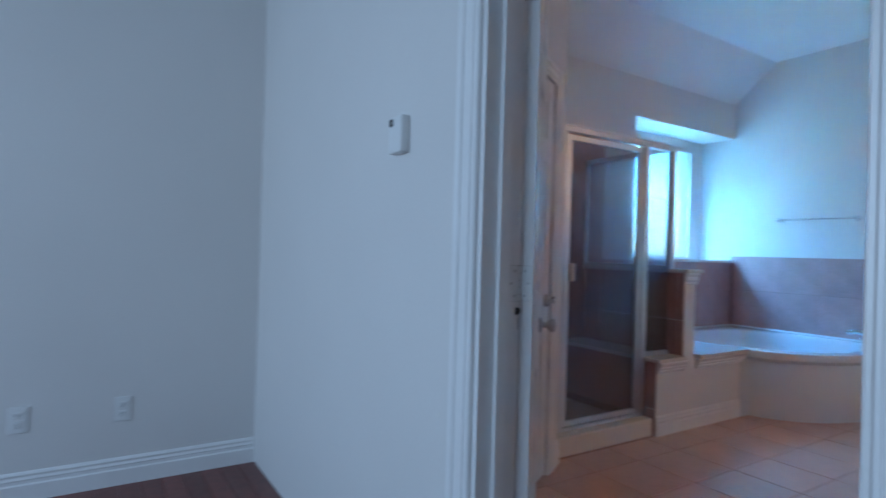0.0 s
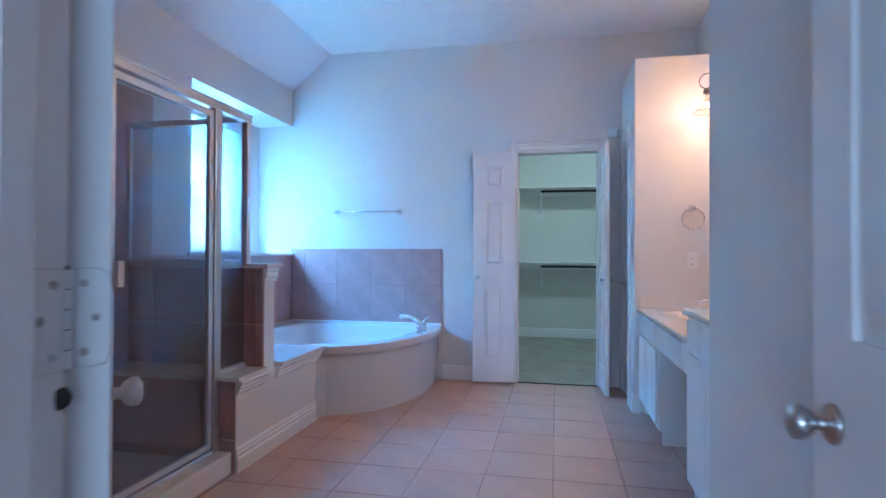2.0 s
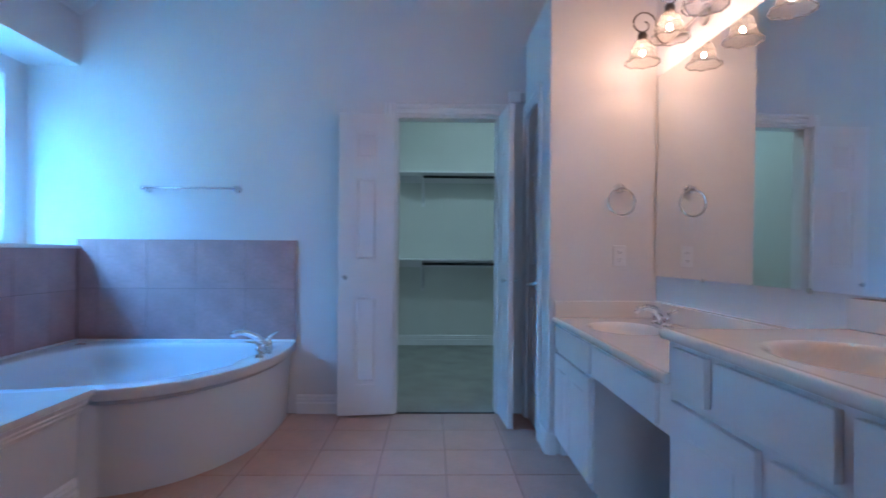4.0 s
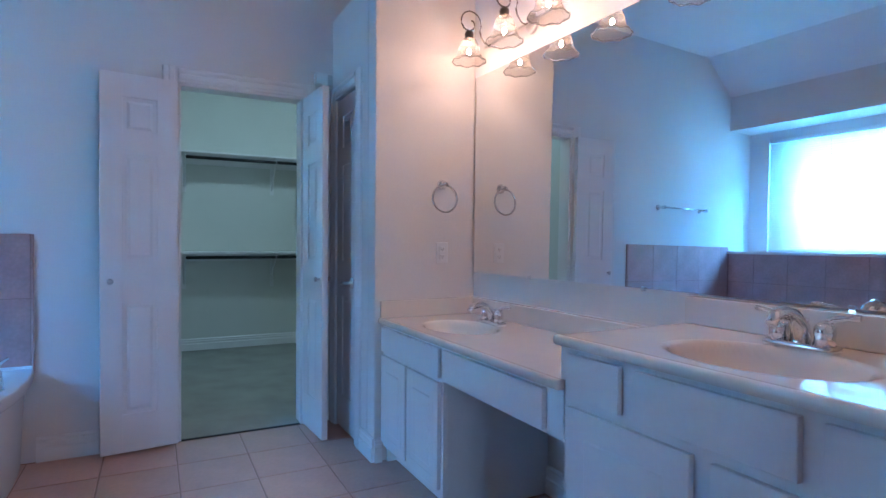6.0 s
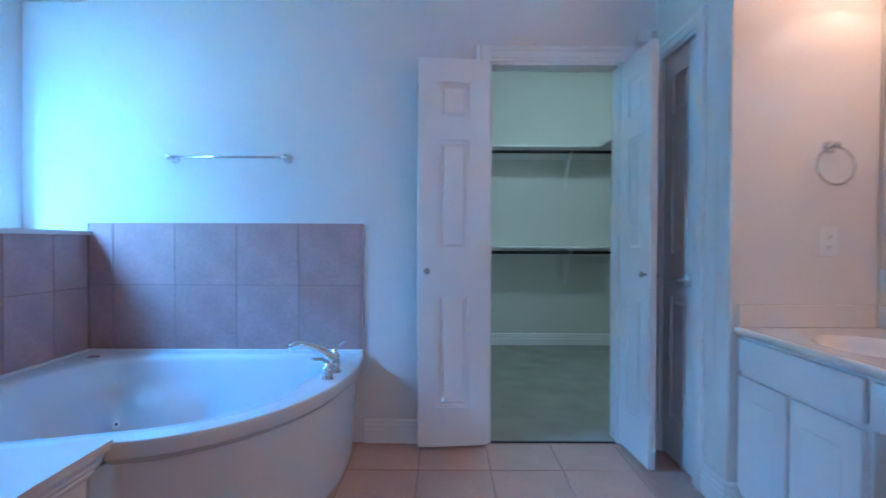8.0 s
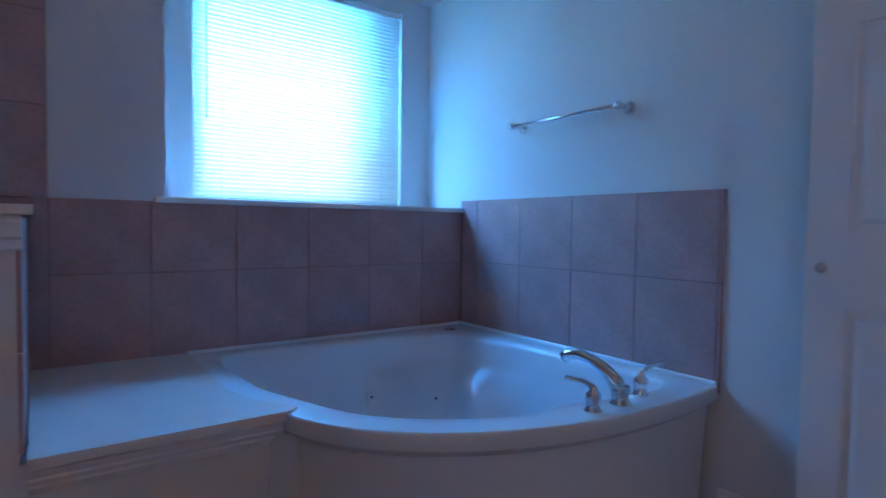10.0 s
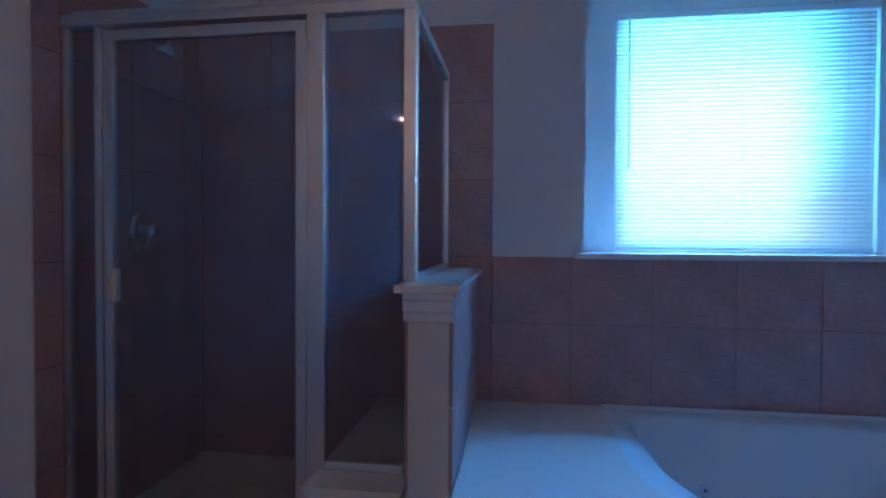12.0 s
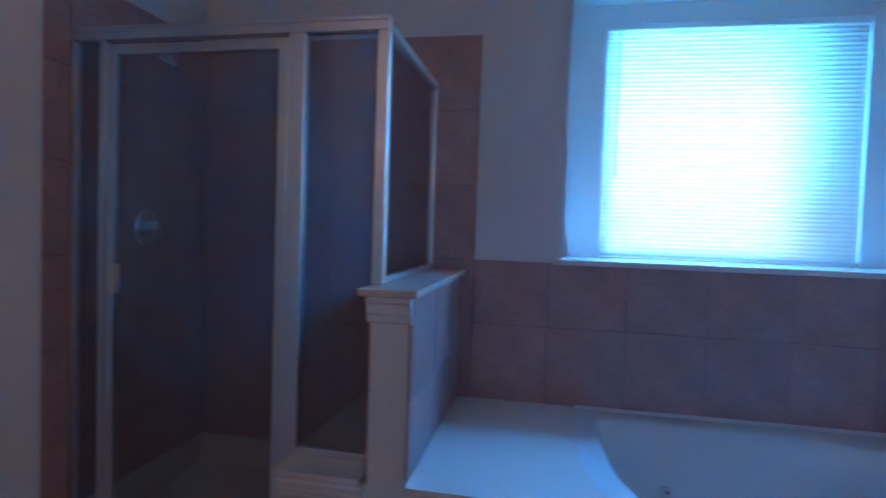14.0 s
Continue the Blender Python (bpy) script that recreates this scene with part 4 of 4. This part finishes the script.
slat_bm.free()
slat_me.materials.append(SLAT)
z = WZ0 + 0.033
while z < WZ1 - 0.036:
    ob = new("slat", slat_me)
    ob.parent = blind
    ob.matrix_world = Matrix.Translation((BX, (WY0 + WY1) / 2, z)) @ Matrix.Rotation(radians(69 + random.uniform(-2.5, 2.5)), 4, "Y") @ Matrix.Rotation(radians(random.uniform(-0.12, 0.12)), 4, "X")
    z += 0.0212
for y in (WY0 + 0.13, (WY0 + WY1) / 2, WY1 - 0.13):
    bm = bmesh.new()
    for dx in (-0.011, 0.011):
        tube(bm, [(BX + dx, y, WZ0 + 0.02), (BX + dx, y, WZ1 - 0.03)], 0.0009, 5)
    part("ladder_cord", bm, PLASTIC, blind)
bm = bmesh.new()
tube(bm, [(BX + 0.022, WY0 + 0.058, WZ1 - 0.04), (BX + 0.024, WY0 + 0.06, 1.545)], 0.0035, 8)
part("tilt_wand", bm, material("clear_wand", (0.25, 0.3, 0.33), 0.2), blind, "thin clear tilt wand")
bm = bmesh.new()
tube(bm, [(BX + 0.02, WY1 - 0.05, WZ1 - 0.04), (BX + 0.02, WY1 - 0.047, 1.30)], 0.0012, 6)
lathe(bm, [(0.002, 0.03), (0.006, 0.0), (0.0, -0.002)], at=(BX + 0.02, WY1 - 0.047, 1.27), sides=10)
part("pull_cord", bm, PLASTIC, blind, "white pull cord with tassel")

# ---- towel bar and ring ----
bar = empty("towel_bar", "chrome towel bar on the wall over the tub", "towel bar")
for x in (-2.768, -2.158):
    bm = bmesh.new()
    m = Matrix.Translation((x, FAR, 1.535)) @ Matrix.Rotation(radians(90), 4, "X")
    lathe(bm, [(0.027, 0), (0.027, 0.006), (0.02, 0.012), (0.011, 0.02), (0.011, 0.05), (0.017, 0.06), (0.017, 0.085), (0.012, 0.092), (0.0, 0.093)], m=m)
    part("bracket", bm, CHROME, bar, smooth=True)
bm = bmesh.new()
tube(bm, [(-2.768, FAR - 0.073, 1.535), (-2.158, FAR - 0.073, 1.535)], 0.0085, 12)
part("rod", bm, CHROME, bar, smooth=True)

ring = empty("towel_ring", "chrome towel ring on the wall beside the mirror", "towel ring")
bm = bmesh.new()
m = Matrix.Translation((0.215, BLOCK_Y, 1.475)) @ Matrix.Rotation(radians(90), 4, "X")
lathe(bm, [(0.028, 0), (0.028, 0.006), (0.02, 0.013), (0.011, 0.02), (0.011, 0.045), (0.015, 0.052), (0.0, 0.056)], m=m)
part("bracket", bm, CHROME, ring, smooth=True)
bm = bmesh.new()
tube(bm, [(0.212 + 0.074 * math.sin(k * math.tau / 40), BLOCK_Y - 0.045 + 0.004 * math.cos(k * math.tau / 40), 1.396 + 0.074 * math.cos(k * math.tau / 40)) for k in range(40)], 0.0055, 10, closed=True)
part("hoop", bm, CHROME, ring, smooth=True)


def outlet(at, out, label):
    """A duplex wall outlet; out: the way that it faces."""
    n = Vector(out)
    side = Vector((0, 0, 1)).cross(n)
    m = Matrix((side, Vector((0, 0, 1)), n)).transposed().to_4x4()
    root = empty("wall_outlet", label, "outlet")
    root.matrix_world = Matrix.Translation(at) @ m
    part("cover_plate", box(-0.036, 0.036, -0.058, 0.058, 0, 0.006, 0.003), PLASTIC, root)
    for v in (-0.021, 0.021):
        s = part("socket", box(-0.017, 0.017, v - 0.014, v + 0.014, 0.005, 0.0085, 0.003), PLASTIC, root)
        for u in (-0.007, 0.007):
            part("slot", box(u - 0.0012, u + 0.0012, v - 0.004, v + 0.006, 0.008, 0.0089), RUBBER, s)
        bm = bmesh.new()
        lathe(bm, [(0.0025, 0.008), (0.0025, 0.0089), (0, 0.0089)], at=(0, v - 0.009, 0), sides=8)
        part("slot", bm, RUBBER, s)
    return root


outlet((0.217, BLOCK_Y, 1.10), (0, -1, 0), "white duplex outlet on the wall over the vanity")
outlet((BEDX, -0.02, 0.36), (1, 0, 0), "white duplex outlet low on the bedroom wall")
outlet((BEDX, -0.42, 0.36), (1, 0, 0), "white cable outlet low on the bedroom wall")

sensor = empty("wall_sensor", "small white sensor box above the closet casing", "sensor")
part("case", box(-0.30, -0.222, FAR - 0.055, FAR, 2.148, 2.222, 0.008), PLASTIC, sensor)
part("lens", box(-0.2225, -0.19, FAR - 0.046, FAR - 0.004, 2.156, 2.214, 0.004), NICKEL, sensor, "grey sensor lens")

therm = empty("wall_thermostat", "white wall control with a small dark display", "thermostat")
TX, TZ = -1.562, 1.495
part("case", box(TX - 0.04, TX + 0.04, BED - 0.03, BED, TZ - 0.055, TZ + 0.055, 0.006), PLASTIC, therm)
part("display", box(TX - 0.031, TX - 0.012, BED - 0.0315, BED - 0.029, TZ + 0.026, TZ + 0.047), RUBBER, therm, "dark display window")
part("button", box(TX + 0.002, TX + 0.022, BED - 0.032, BED - 0.029, TZ + 0.031, TZ + 0.041, 0.001), PLASTIC, therm)

plate = empty("dimmer_switch", "white wall switch plate with round dimmer knob", "switch")
PX, PZ = -0.215, 1.365
part("cover_plate", box(PX - 0.058, PX + 0.058, BED - 0.007, BED, PZ - 0.07, PZ + 0.07, 0.004), PLASTIC, plate)
part("insert", box(PX - 0.034, PX + 0.034, BED - 0.009, BED - 0.006, PZ - 0.034, PZ + 0.034, 0.001), PLASTIC, plate)
bm = bmesh.new()
lathe(bm, [(0.022, 0.006), (0.021, 0.02), (0.017, 0.024), (0.0, 0.024)], m=Matrix.Translation((PX, BED, PZ)) @ Matrix.Rotation(radians(90), 4, "X"))
part("knob", bm, PLASTIC, plate, smooth=True)

# ---- vanity ----
VX = -0.125          # face frame of the cabinets


def front_panel(name, y0, y1, z0, z1, parent, raised=True, label=""):
    bm = bmesh.new()
    x0 = VX - 0.019
    add_box(bm, x0, VX - 0.0005, y0, y1, z0, z1, 0.0035)
    if raised:
        i = 0.045
        rings = []
        for inset, d in ((i, -0.0004), (i + 0.003, 0.009), (i + 0.011, 0.009), (i + 0.034, -0.003), (i + 0.037, -0.003)):
            rings.append([bm.verts.new((x0 + d, y, z)) for y, z in ((y0 + inset, z0 + inset), (y1 - inset, z0 + inset), (y1 - inset, z1 - inset), (y0 + inset, z1 - inset))])
        for p, q in zip(rings, rings[1:]):
            for k in range(4):
                bm.faces.new((p[k], p[(k + 1) % 4], q[(k + 1) % 4], q[k]))
        bm.faces.new(rings[-1])
    return part(name, bm, CABINET, parent, label)


def cabinet(y0, y1, top, label):
    root = empty("vanity_cabinet", label, "cabinet", "vanity cabinets")
    part("side_panel", box(VX + 0.0205, MIR - 0.002, y0, y0 + 0.018, 0.0, top), CABINET, root)
    part("side_panel", box(VX + 0.0205, MIR - 0.002, y1 - 0.018, y1, 0.0, top), CABINET, root)
    part("bottom", box(VX + 0.0205, MIR - 0.02, y0 + 0.018, y1 - 0.018, 0.09, 0.108), CABINET, root)
    part("face_frame", box(VX, VX + 0.02, y0, y1, 0.085, top), CABINET, root)
    part("toe_kick", box(VX + 0.07, VX + 0.085, y0 + 0.018, y1 - 0.018, 0, 0.09), CABINET, root, "recessed toe kick")
    return root


low_cab = cabinet(3.84, BLOCK_Y - 0.002, 0.731, "white painted vanity cabinet with two raised-panel doors under the lower sink")
front_panel("drawer_front", 3.858, 4.515, 0.588, 0.715, low_cab, False)
front_panel("door", 4.203, 4.515, 0.115, 0.568, low_cab)
front_panel("door", 3.858, 4.183, 0.115, 0.568, low_cab)
apron = empty("drawer_unit", "white painted drawer apron over the knee space", "drawer")
part("rail", boxes((VX, VX + 0.02, 3.07, 3.84, 0.575, 0.731), (VX + 0.02, MIR - 0.02, 3.09, 3.105, 0.58, 0.73), (VX + 0.02, MIR - 0.02, 3.80, 3.815, 0.58, 0.73)), CABINET, apron)
front_panel("drawer_front", 3.15, 3.82, 0.588, 0.715, apron, False)
high_cab = cabinet(2.074, 3.065, 0.862, "taller white painted vanity cabinet with raised-panel doors")
front_panel("drawer_front", 2.838, 3.035, 0.718, 0.845, high_cab, False)
front_panel("drawer_front", 2.388, 2.79, 0.718, 0.845, high_cab, False)
front_panel("drawer_front", 2.09, 2.345, 0.718, 0.845, high_cab, False)
front_panel("door", 2.622, 3.035, 0.115, 0.692, high_cab)
front_panel("door", 2.12, 2.572, 0.115, 0.692, high_cab)


def countertop(name, y0, y1, z, bowl, label, x0=-0.15):
    """A moulded top with a sunk oval bowl, rounded front edge and a splash along the wall."""
    root = empty(name, label, "countertop")
    bm = bmesh.new()
    nx, ny = 64, 110
    bx, by, rx, ry = bowl
    edge = [(0.000, -0.027), (-0.004, -0.022), (-0.006, -0.014), (-0.005, -0.006), (-0.001, 0.0005), (0.006, 0.003), (0.014, 0.002), (0.022, 0.0)]
    cols = []
    xs = [x0 + e[0] for e in edge] + [x0 + 0.022 + (MIR - 0.001 - x0 - 0.022) * (i + 1) / nx for i in range(nx)]
    zs = [z + e[1] for e in edge] + [z] * nx
    for j in range(ny + 1):
        y = y0 + (y1 - y0) * j / ny
        col = []
        for x, zz in zip(xs, zs):
            d = math.hypot((x - bx) / rx, (y - by) / ry)
            if zz == z and d < 1.22:
                if d < 1:
                    zz = z - 0.008 - 0.115 * (1 - d * d) ** 0.62
                elif d < 1.08:
                    zz = z - 0.008 * ((1.08 - d) / 0.08) ** 0.7
            col.append(bm.verts.new((x, y, zz)))
        cols.append(col)
    for a, b in zip(cols, cols[1:]):
        for i in range(len(xs) - 1):
            bm.faces.new((a[i], a[i + 1], b[i + 1], b[i]))
    for col in (cols[0], cols[-1]):
        low_row = [bm.verts.new((v.co.x, v.co.y, z - 0.027)) for v in col[5:]]
        for k in range(len(low_row) - 1):
            if col[5 + k].co.z > z - 0.02:
                bm.faces.new((col[5 + k], col[6 + k], low_row[k + 1], low_row[k]))
        bm.faces.new(col[:6] + [low_row[0]])
    under = [bm.verts.new((x, y, z - 0.027)) for x, y in ((x0, y0), (x0 + 0.06, y0), (x0 + 0.06, y1), (x0, y1))]
    bm.faces.new(under)
    part("slab", bm, MARBLE, root, "glossy cream moulded top with oval bowl", smooth=True)
    part("backsplash", box(MIR - 0.02, MIR + 0.07, y0, y1, z + 0.0005, z + 0.092, 0.004), MARBLE, root)
    bm = bmesh.new()
    lathe(bm, [(0.022, 0.0), (0.02, 0.003), (0.012, 0.002), (0.0, 0.002)], at=(bx + 0.02, by, z - 0.122))
    part("drain", bm, CHROME, root, "chrome drain ring", smooth=True)
    return root


ct = countertop("countertop", 3.068, BLOCK_Y - 0.001, 0.757, (0.10, 4.10, 0.155, 0.215), "cream cultured marble vanity top with moulded sink, lower level")
part("sidesplash", box(-0.146, MIR - 0.021, BLOCK_Y - 0.02, BLOCK_Y - 0.001, 0.7575, 0.849, 0.004), MARBLE, ct)
countertop("countertop", 2.072, 3.085, 0.890, (0.10, 2.62, 0.165, 0.225), "cream cultured marble vanity top with moulded sink, raised level")
structure(obj("trim_counter_filler", box(VX, MIR - 0.021, 3.0655, 3.0835, 0.759, 0.862), CABINET), "white painted side panel between the two counters", "trim")


def basin_faucet(x, y, z):
    root = empty("sink_faucet", "chrome two-handle centerset basin faucet", "faucet", "sink faucets")
    bm = bmesh.new()
    bmesh.ops.create_cube(bm, size=1.0)
    bmesh.ops.scale(bm, vec=(0.05, 0.155, 0.016), verts=bm.verts[:])
    bmesh.ops.bevel(bm, geom=bm.edges[:], offset=0.007, segments=3, affect="EDGES", profile=0.5)
    bmesh.ops.translate(bm, vec=(x, y, z + 0.008), verts=bm.verts[:])
    part("base_plate", bm, CHROME, root, smooth=True)
    for s in (-1, 1):
        bm = bmesh.new()
        lathe(bm, [(0.024, 0.012), (0.02, 0.03), (0.022, 0.044), (0.02, 0.058), (0.011, 0.066), (0.0, 0.068)], at=(x, y + s * 0.051, z))
        tube(bm, [(x, y + s * 0.051, z + 0.06), (x + 0.004, y + s * 0.065, z + 0.074), (x + 0.01, y + s * 0.09, z + 0.08), (x + 0.012, y + s * 0.115, z + 0.081)], 0.006, 10, taper=[0.009, 0.008, 0.006, 0.007])
        part("handle", bm, CHROME, root, "chrome lever handle", smooth=True)
    bm = bmesh.new()
    tube(bm, [(x, y, z + 0.01), (x - 0.004, y, z + 0.05), (x - 0.03, y, z + 0.078), (x - 0.065, y, z + 0.088), (x - 0.1, y, z + 0.08), (x - 0.112, y, z + 0.062)], 0.014, 12, taper=[0.022, 0.02, 0.016, 0.014, 0.0135, 0.012])
    part("spout", bm, CHROME, root, smooth=True)
    bm = bmesh.new()
    tube(bm, [(x + 0.018, y, z + 0.012), (x + 0.018, y, z + 0.055)], 0.0025, 8)
    lathe(bm, [(0.0, 0.07), (0.006, 0.066), (0.006, 0.058), (0.002, 0.054)], at=(x + 0.018, y, z), sides=12)
    part("drain_pull", bm, CHROME, root, smooth=True)
    grow = Matrix.Translation((x, y, z)) @ Matrix.Scale(1.14, 4) @ Matrix.Translation((-x, -y, -z))
    for piece in root.children:
        piece.data.transform(grow)
    return root


basin_faucet(0.278, 4.10, 0.757)
basin_faucet(0.30, 2.64, 0.890)

mirror = empty("wall_mirror_panel", "large frameless plate mirror over both sinks", "mirror")
bm = prism([(MIR - 0.007, 4.503), (MIR + 0.059, 2.10), (MIR + 0.065, 2.10), (MIR - 0.001, 4.503)], 0.99, 2.086)
for v in bm.verts:
    v.co.x -= 0.010 * (2.086 - v.co.z) / 1.1     # leans back a little
part("mirror_glass", bm, MIRROR, mirror)
for y in (2.6, 3.3, 4.0):
    cx = MIR - 0.019 + (4.503 - y) * 0.0275
    part("clip", box(cx, cx + 0.0085, y - 0.009, y + 0.009, 0.98, 0.998, 0.001), CHROME, mirror)

# ---- vanity light ----
def vanity_light(cy, wx):
    """A bar with three scrolled arms, bell shades and bulbs; cy: its middle along the wall."""
    light = empty("vanity_light", "three-light vanity bar with scrolled arms and lit bell glass shades", "wall lamp", "vanity lights")
    LZ = 2.215
    bm = bmesh.new()
    tube(bm, [(wx - 0.03, cy + 0.39, LZ), (wx - 0.03, cy - 0.39, LZ)], 0.006, 10)
    part("bar", bm, NICKEL, light, "nickel cross bar", smooth=True)
    bm = bmesh.new()
    lathe(bm, [(0.05, 0), (0.048, 0.008), (0.038, 0.014), (0.02, 0.018), (0.0, 0.024)], m=Matrix.Translation((wx - 0.001, cy, LZ)) @ Matrix.Rotation(radians(-90), 4, "Y"), sides=28)
    part("backplate", bm, NICKEL, light, "round nickel backplate", smooth=True)
    for y in (cy + 0.33, cy, cy - 0.33):
        bm = bmesh.new()
        cx, cz = wx - 0.160, LZ + 0.088
        arm_pts = [(wx - 0.03, y, LZ), (wx - 0.045, y, LZ - 0.012), (wx - 0.07, y, LZ - 0.004), (wx - 0.092, y, LZ + 0.025)]
        for k in range(19):
            turn, r = radians(-30 + 25 * k), 0.069 - 0.0012 * k - 0.0001 * k * k
            arm_pts.append((cx + r * math.cos(turn), y, cz + r * math.sin(turn)))
        tube(bm, arm_pts, 0.0038, 8)
        arm = part("arm", bm, BRONZE, light, "scrolled pewter arm", smooth=True)
        bm = bmesh.new()
        lathe(bm, [(0.006, 0.03), (0.02, 0.025), (0.024, 0.012), (0.022, 0.0), (0.026, -0.012), (0.0, -0.012)], at=(wx - 0.165, y, LZ + 0.015), sides=20)
        part("socket", bm, BRONZE, arm, smooth=True)
        bm = bmesh.new()
        shade = [(0.026, 0.0), (0.037, -0.009), (0.046, -0.028), (0.052, -0.052), (0.058, -0.078), (0.070, -0.100), (0.084, -0.114), (0.088, -0.118), (0.0885, -0.121), (0.085, -0.119)]
        sides = 32
        rows = []
        for r, dz in shade:
            rows.append([bm.verts.new((wx - 0.165 + (r + 0.0018 * math.cos(8 * k * math.tau / sides) * (r / 0.05)) * math.cos(k * math.tau / sides), y + (r + 0.0018 * math.cos(8 * k * math.tau / sides) * (r / 0.05)) * math.sin(k * math.tau / sides), LZ + 0.005 + dz)) for k in range(sides)])
        for a, b in zip(rows, rows[1:]):
            for k in range(sides):
                bm.faces.new((a[k], a[(k + 1) % sides], b[(k + 1) % sides], b[k]))
        shade_ob = part("shade", bm, SHADE_GLASS, arm, "clear scalloped bell glass shade", smooth=True)
        # dark rings added at rim and waist to cast shadow arcs on the wall
        for r, dz, wave in ((0.0875, -0.119, 0.006), (0.0525, -0.052, 0.002)):
            bm = bmesh.new()
            tube(bm, [(wx - 0.165 + r * math.cos(k * math.tau / 40), y + r * math.sin(k * math.tau / 40), LZ + 0.005 + dz + wave * math.cos(k * math.tau / 5)) for k in range(40)], 0.0022, 6, closed=True)
            part("shadow_arc_ring", bm, ARC_RING_GLASS, arm, "dark glass ring added to cast shadow arcs", smooth=True)
        bm = bmesh.new()
        lathe(bm, [(0.0, -0.094), (0.016, -0.087), (0.024, -0.066), (0.021, -0.042), (0.012, -0.016), (0.011, 0.003)], at=(wx - 0.165, y, LZ), sides=16)
        bulb = part("bulb", bm, PANE, arm, "clear glass with the window's blue veil in its colour bulb", smooth=True)
        bulb.visible_shadow = False
        bm = bmesh.new()
        lathe(bm, [(0.0, -0.076), (0.007, -0.071), (0.0095, -0.062), (0.007, -0.052), (0.0, -0.047)], at=(wx - 0.165, y, LZ), sides=12)
        part("filament", bm, BULB, arm, "glowing warm filament", smooth=True)
    return light


vanity_light(3.985, MIR)
vanity_light(2.89, MIR + 0.036)

# ---- closet ----
shelf = empty("closet_shelf", "white painted closet shelf on the back wall with cleat", "shelf")
part("board", box(CLX0, CLX1, CLB - 0.30, CLB - 0.001, 2.035, 2.053, 0.002), TRIM, shelf)
part("cleat", box(CLX0, CLX1, CLB - 0.02, CLB - 0.0005, 1.95, 2.034, 0.002), TRIM, shelf)
side_shelf = empty("closet_shelf", "white painted closet shelf on the side wall", "shelf")
part("board", box(CLX1 - 0.30, CLX1 - 0.001, FAR + 0.5, CLB - 0.302, 2.035, 2.053, 0.002), TRIM, side_shelf)
low_shelf = empty("closet_shelf", "narrow white closet shelf at half height", "shelf")
part("board", box(CLX0, CLX1, CLB - 0.30, CLB - 0.001, 1.025, 1.043, 0.002), TRIM, low_shelf)
part("cleat", box(CLX0, CLX1, CLB - 0.02, CLB - 0.0005, 0.94, 1.024, 0.002), TRIM, low_shelf)
for z in (1.99, 0.985):
    rod = empty("closet_rod", "dark metal hanging rod across the closet", "rod", "closet rods")
    bm = bmesh.new()
    tube(bm, [(-0.93, CLB - 0.27, z), (CLX1, CLB - 0.27, z)], 0.016, 12)
    part("tube", bm, DARK, rod, smooth=True)
    for x in (-0.93, -0.05):
        b = empty("shelf_bracket", "white metal shelf bracket holding the rod", "bracket", "closet brackets")
        bm = bmesh.new()
        add_box(bm, x - 0.02, x + 0.02, CLB - 0.0245, CLB - 0.0205, z - 0.33, z + 0.034)
        add_box(bm, x - 0.012, x + 0.012, CLB - 0.28, CLB - 0.0245, z + 0.028, z + 0.0345)
        part("plate", bm, PLASTIC, b)
        bm = bmesh.new()
        tube(bm, [(x, CLB - 0.022, z - 0.28), (x, CLB - 0.15, z - 0.10), (x, CLB - 0.27, z - 0.005)], 0.010, 8)
        tube(bm, [(x, CLB - 0.27, z + 0.03), (x, CLB - 0.295, z + 0.01), (x, CLB - 0.29, z - 0.015), (x, CLB - 0.27, z - 0.024)], 0.006, 6)
        part("brace", bm, PLASTIC, b)
lampc = empty("ceiling_light", "lit round closet ceiling light", "ceiling light")
bm = bmesh.new()
lathe(bm, [(0.16, 0.0), (0.165, -0.02), (0.155, -0.03)], at=(-0.3, 6.6, 3.0), sides=32)
part("rim", bm, NICKEL, lampc, smooth=True)
bm = bmesh.new()
lathe(bm, [(0.152, -0.025), (0.13, -0.06), (0.08, -0.082), (0.0, -0.09)], at=(-0.3, 6.6, 3.0), sides=32)
part("diffuser", bm, glow("closet_lamp_glass", (0.70, 1.0, 0.90), 37.0), lampc, "glowing glass dome", smooth=True)

# ---- bedroom floor boards near the corner that shows ----
boards = bpy.data.objects["floor_bedroom"]
tile_field(boards, (0, 0, -0.008), (1, 0, 0), (0, 1, 0), [BEDX, -2.62, -1.75, -1.0], [BED - 0.09 * k for k in range(18, -1, -1)], WOOD, thick=0.008, joint=0.0015)
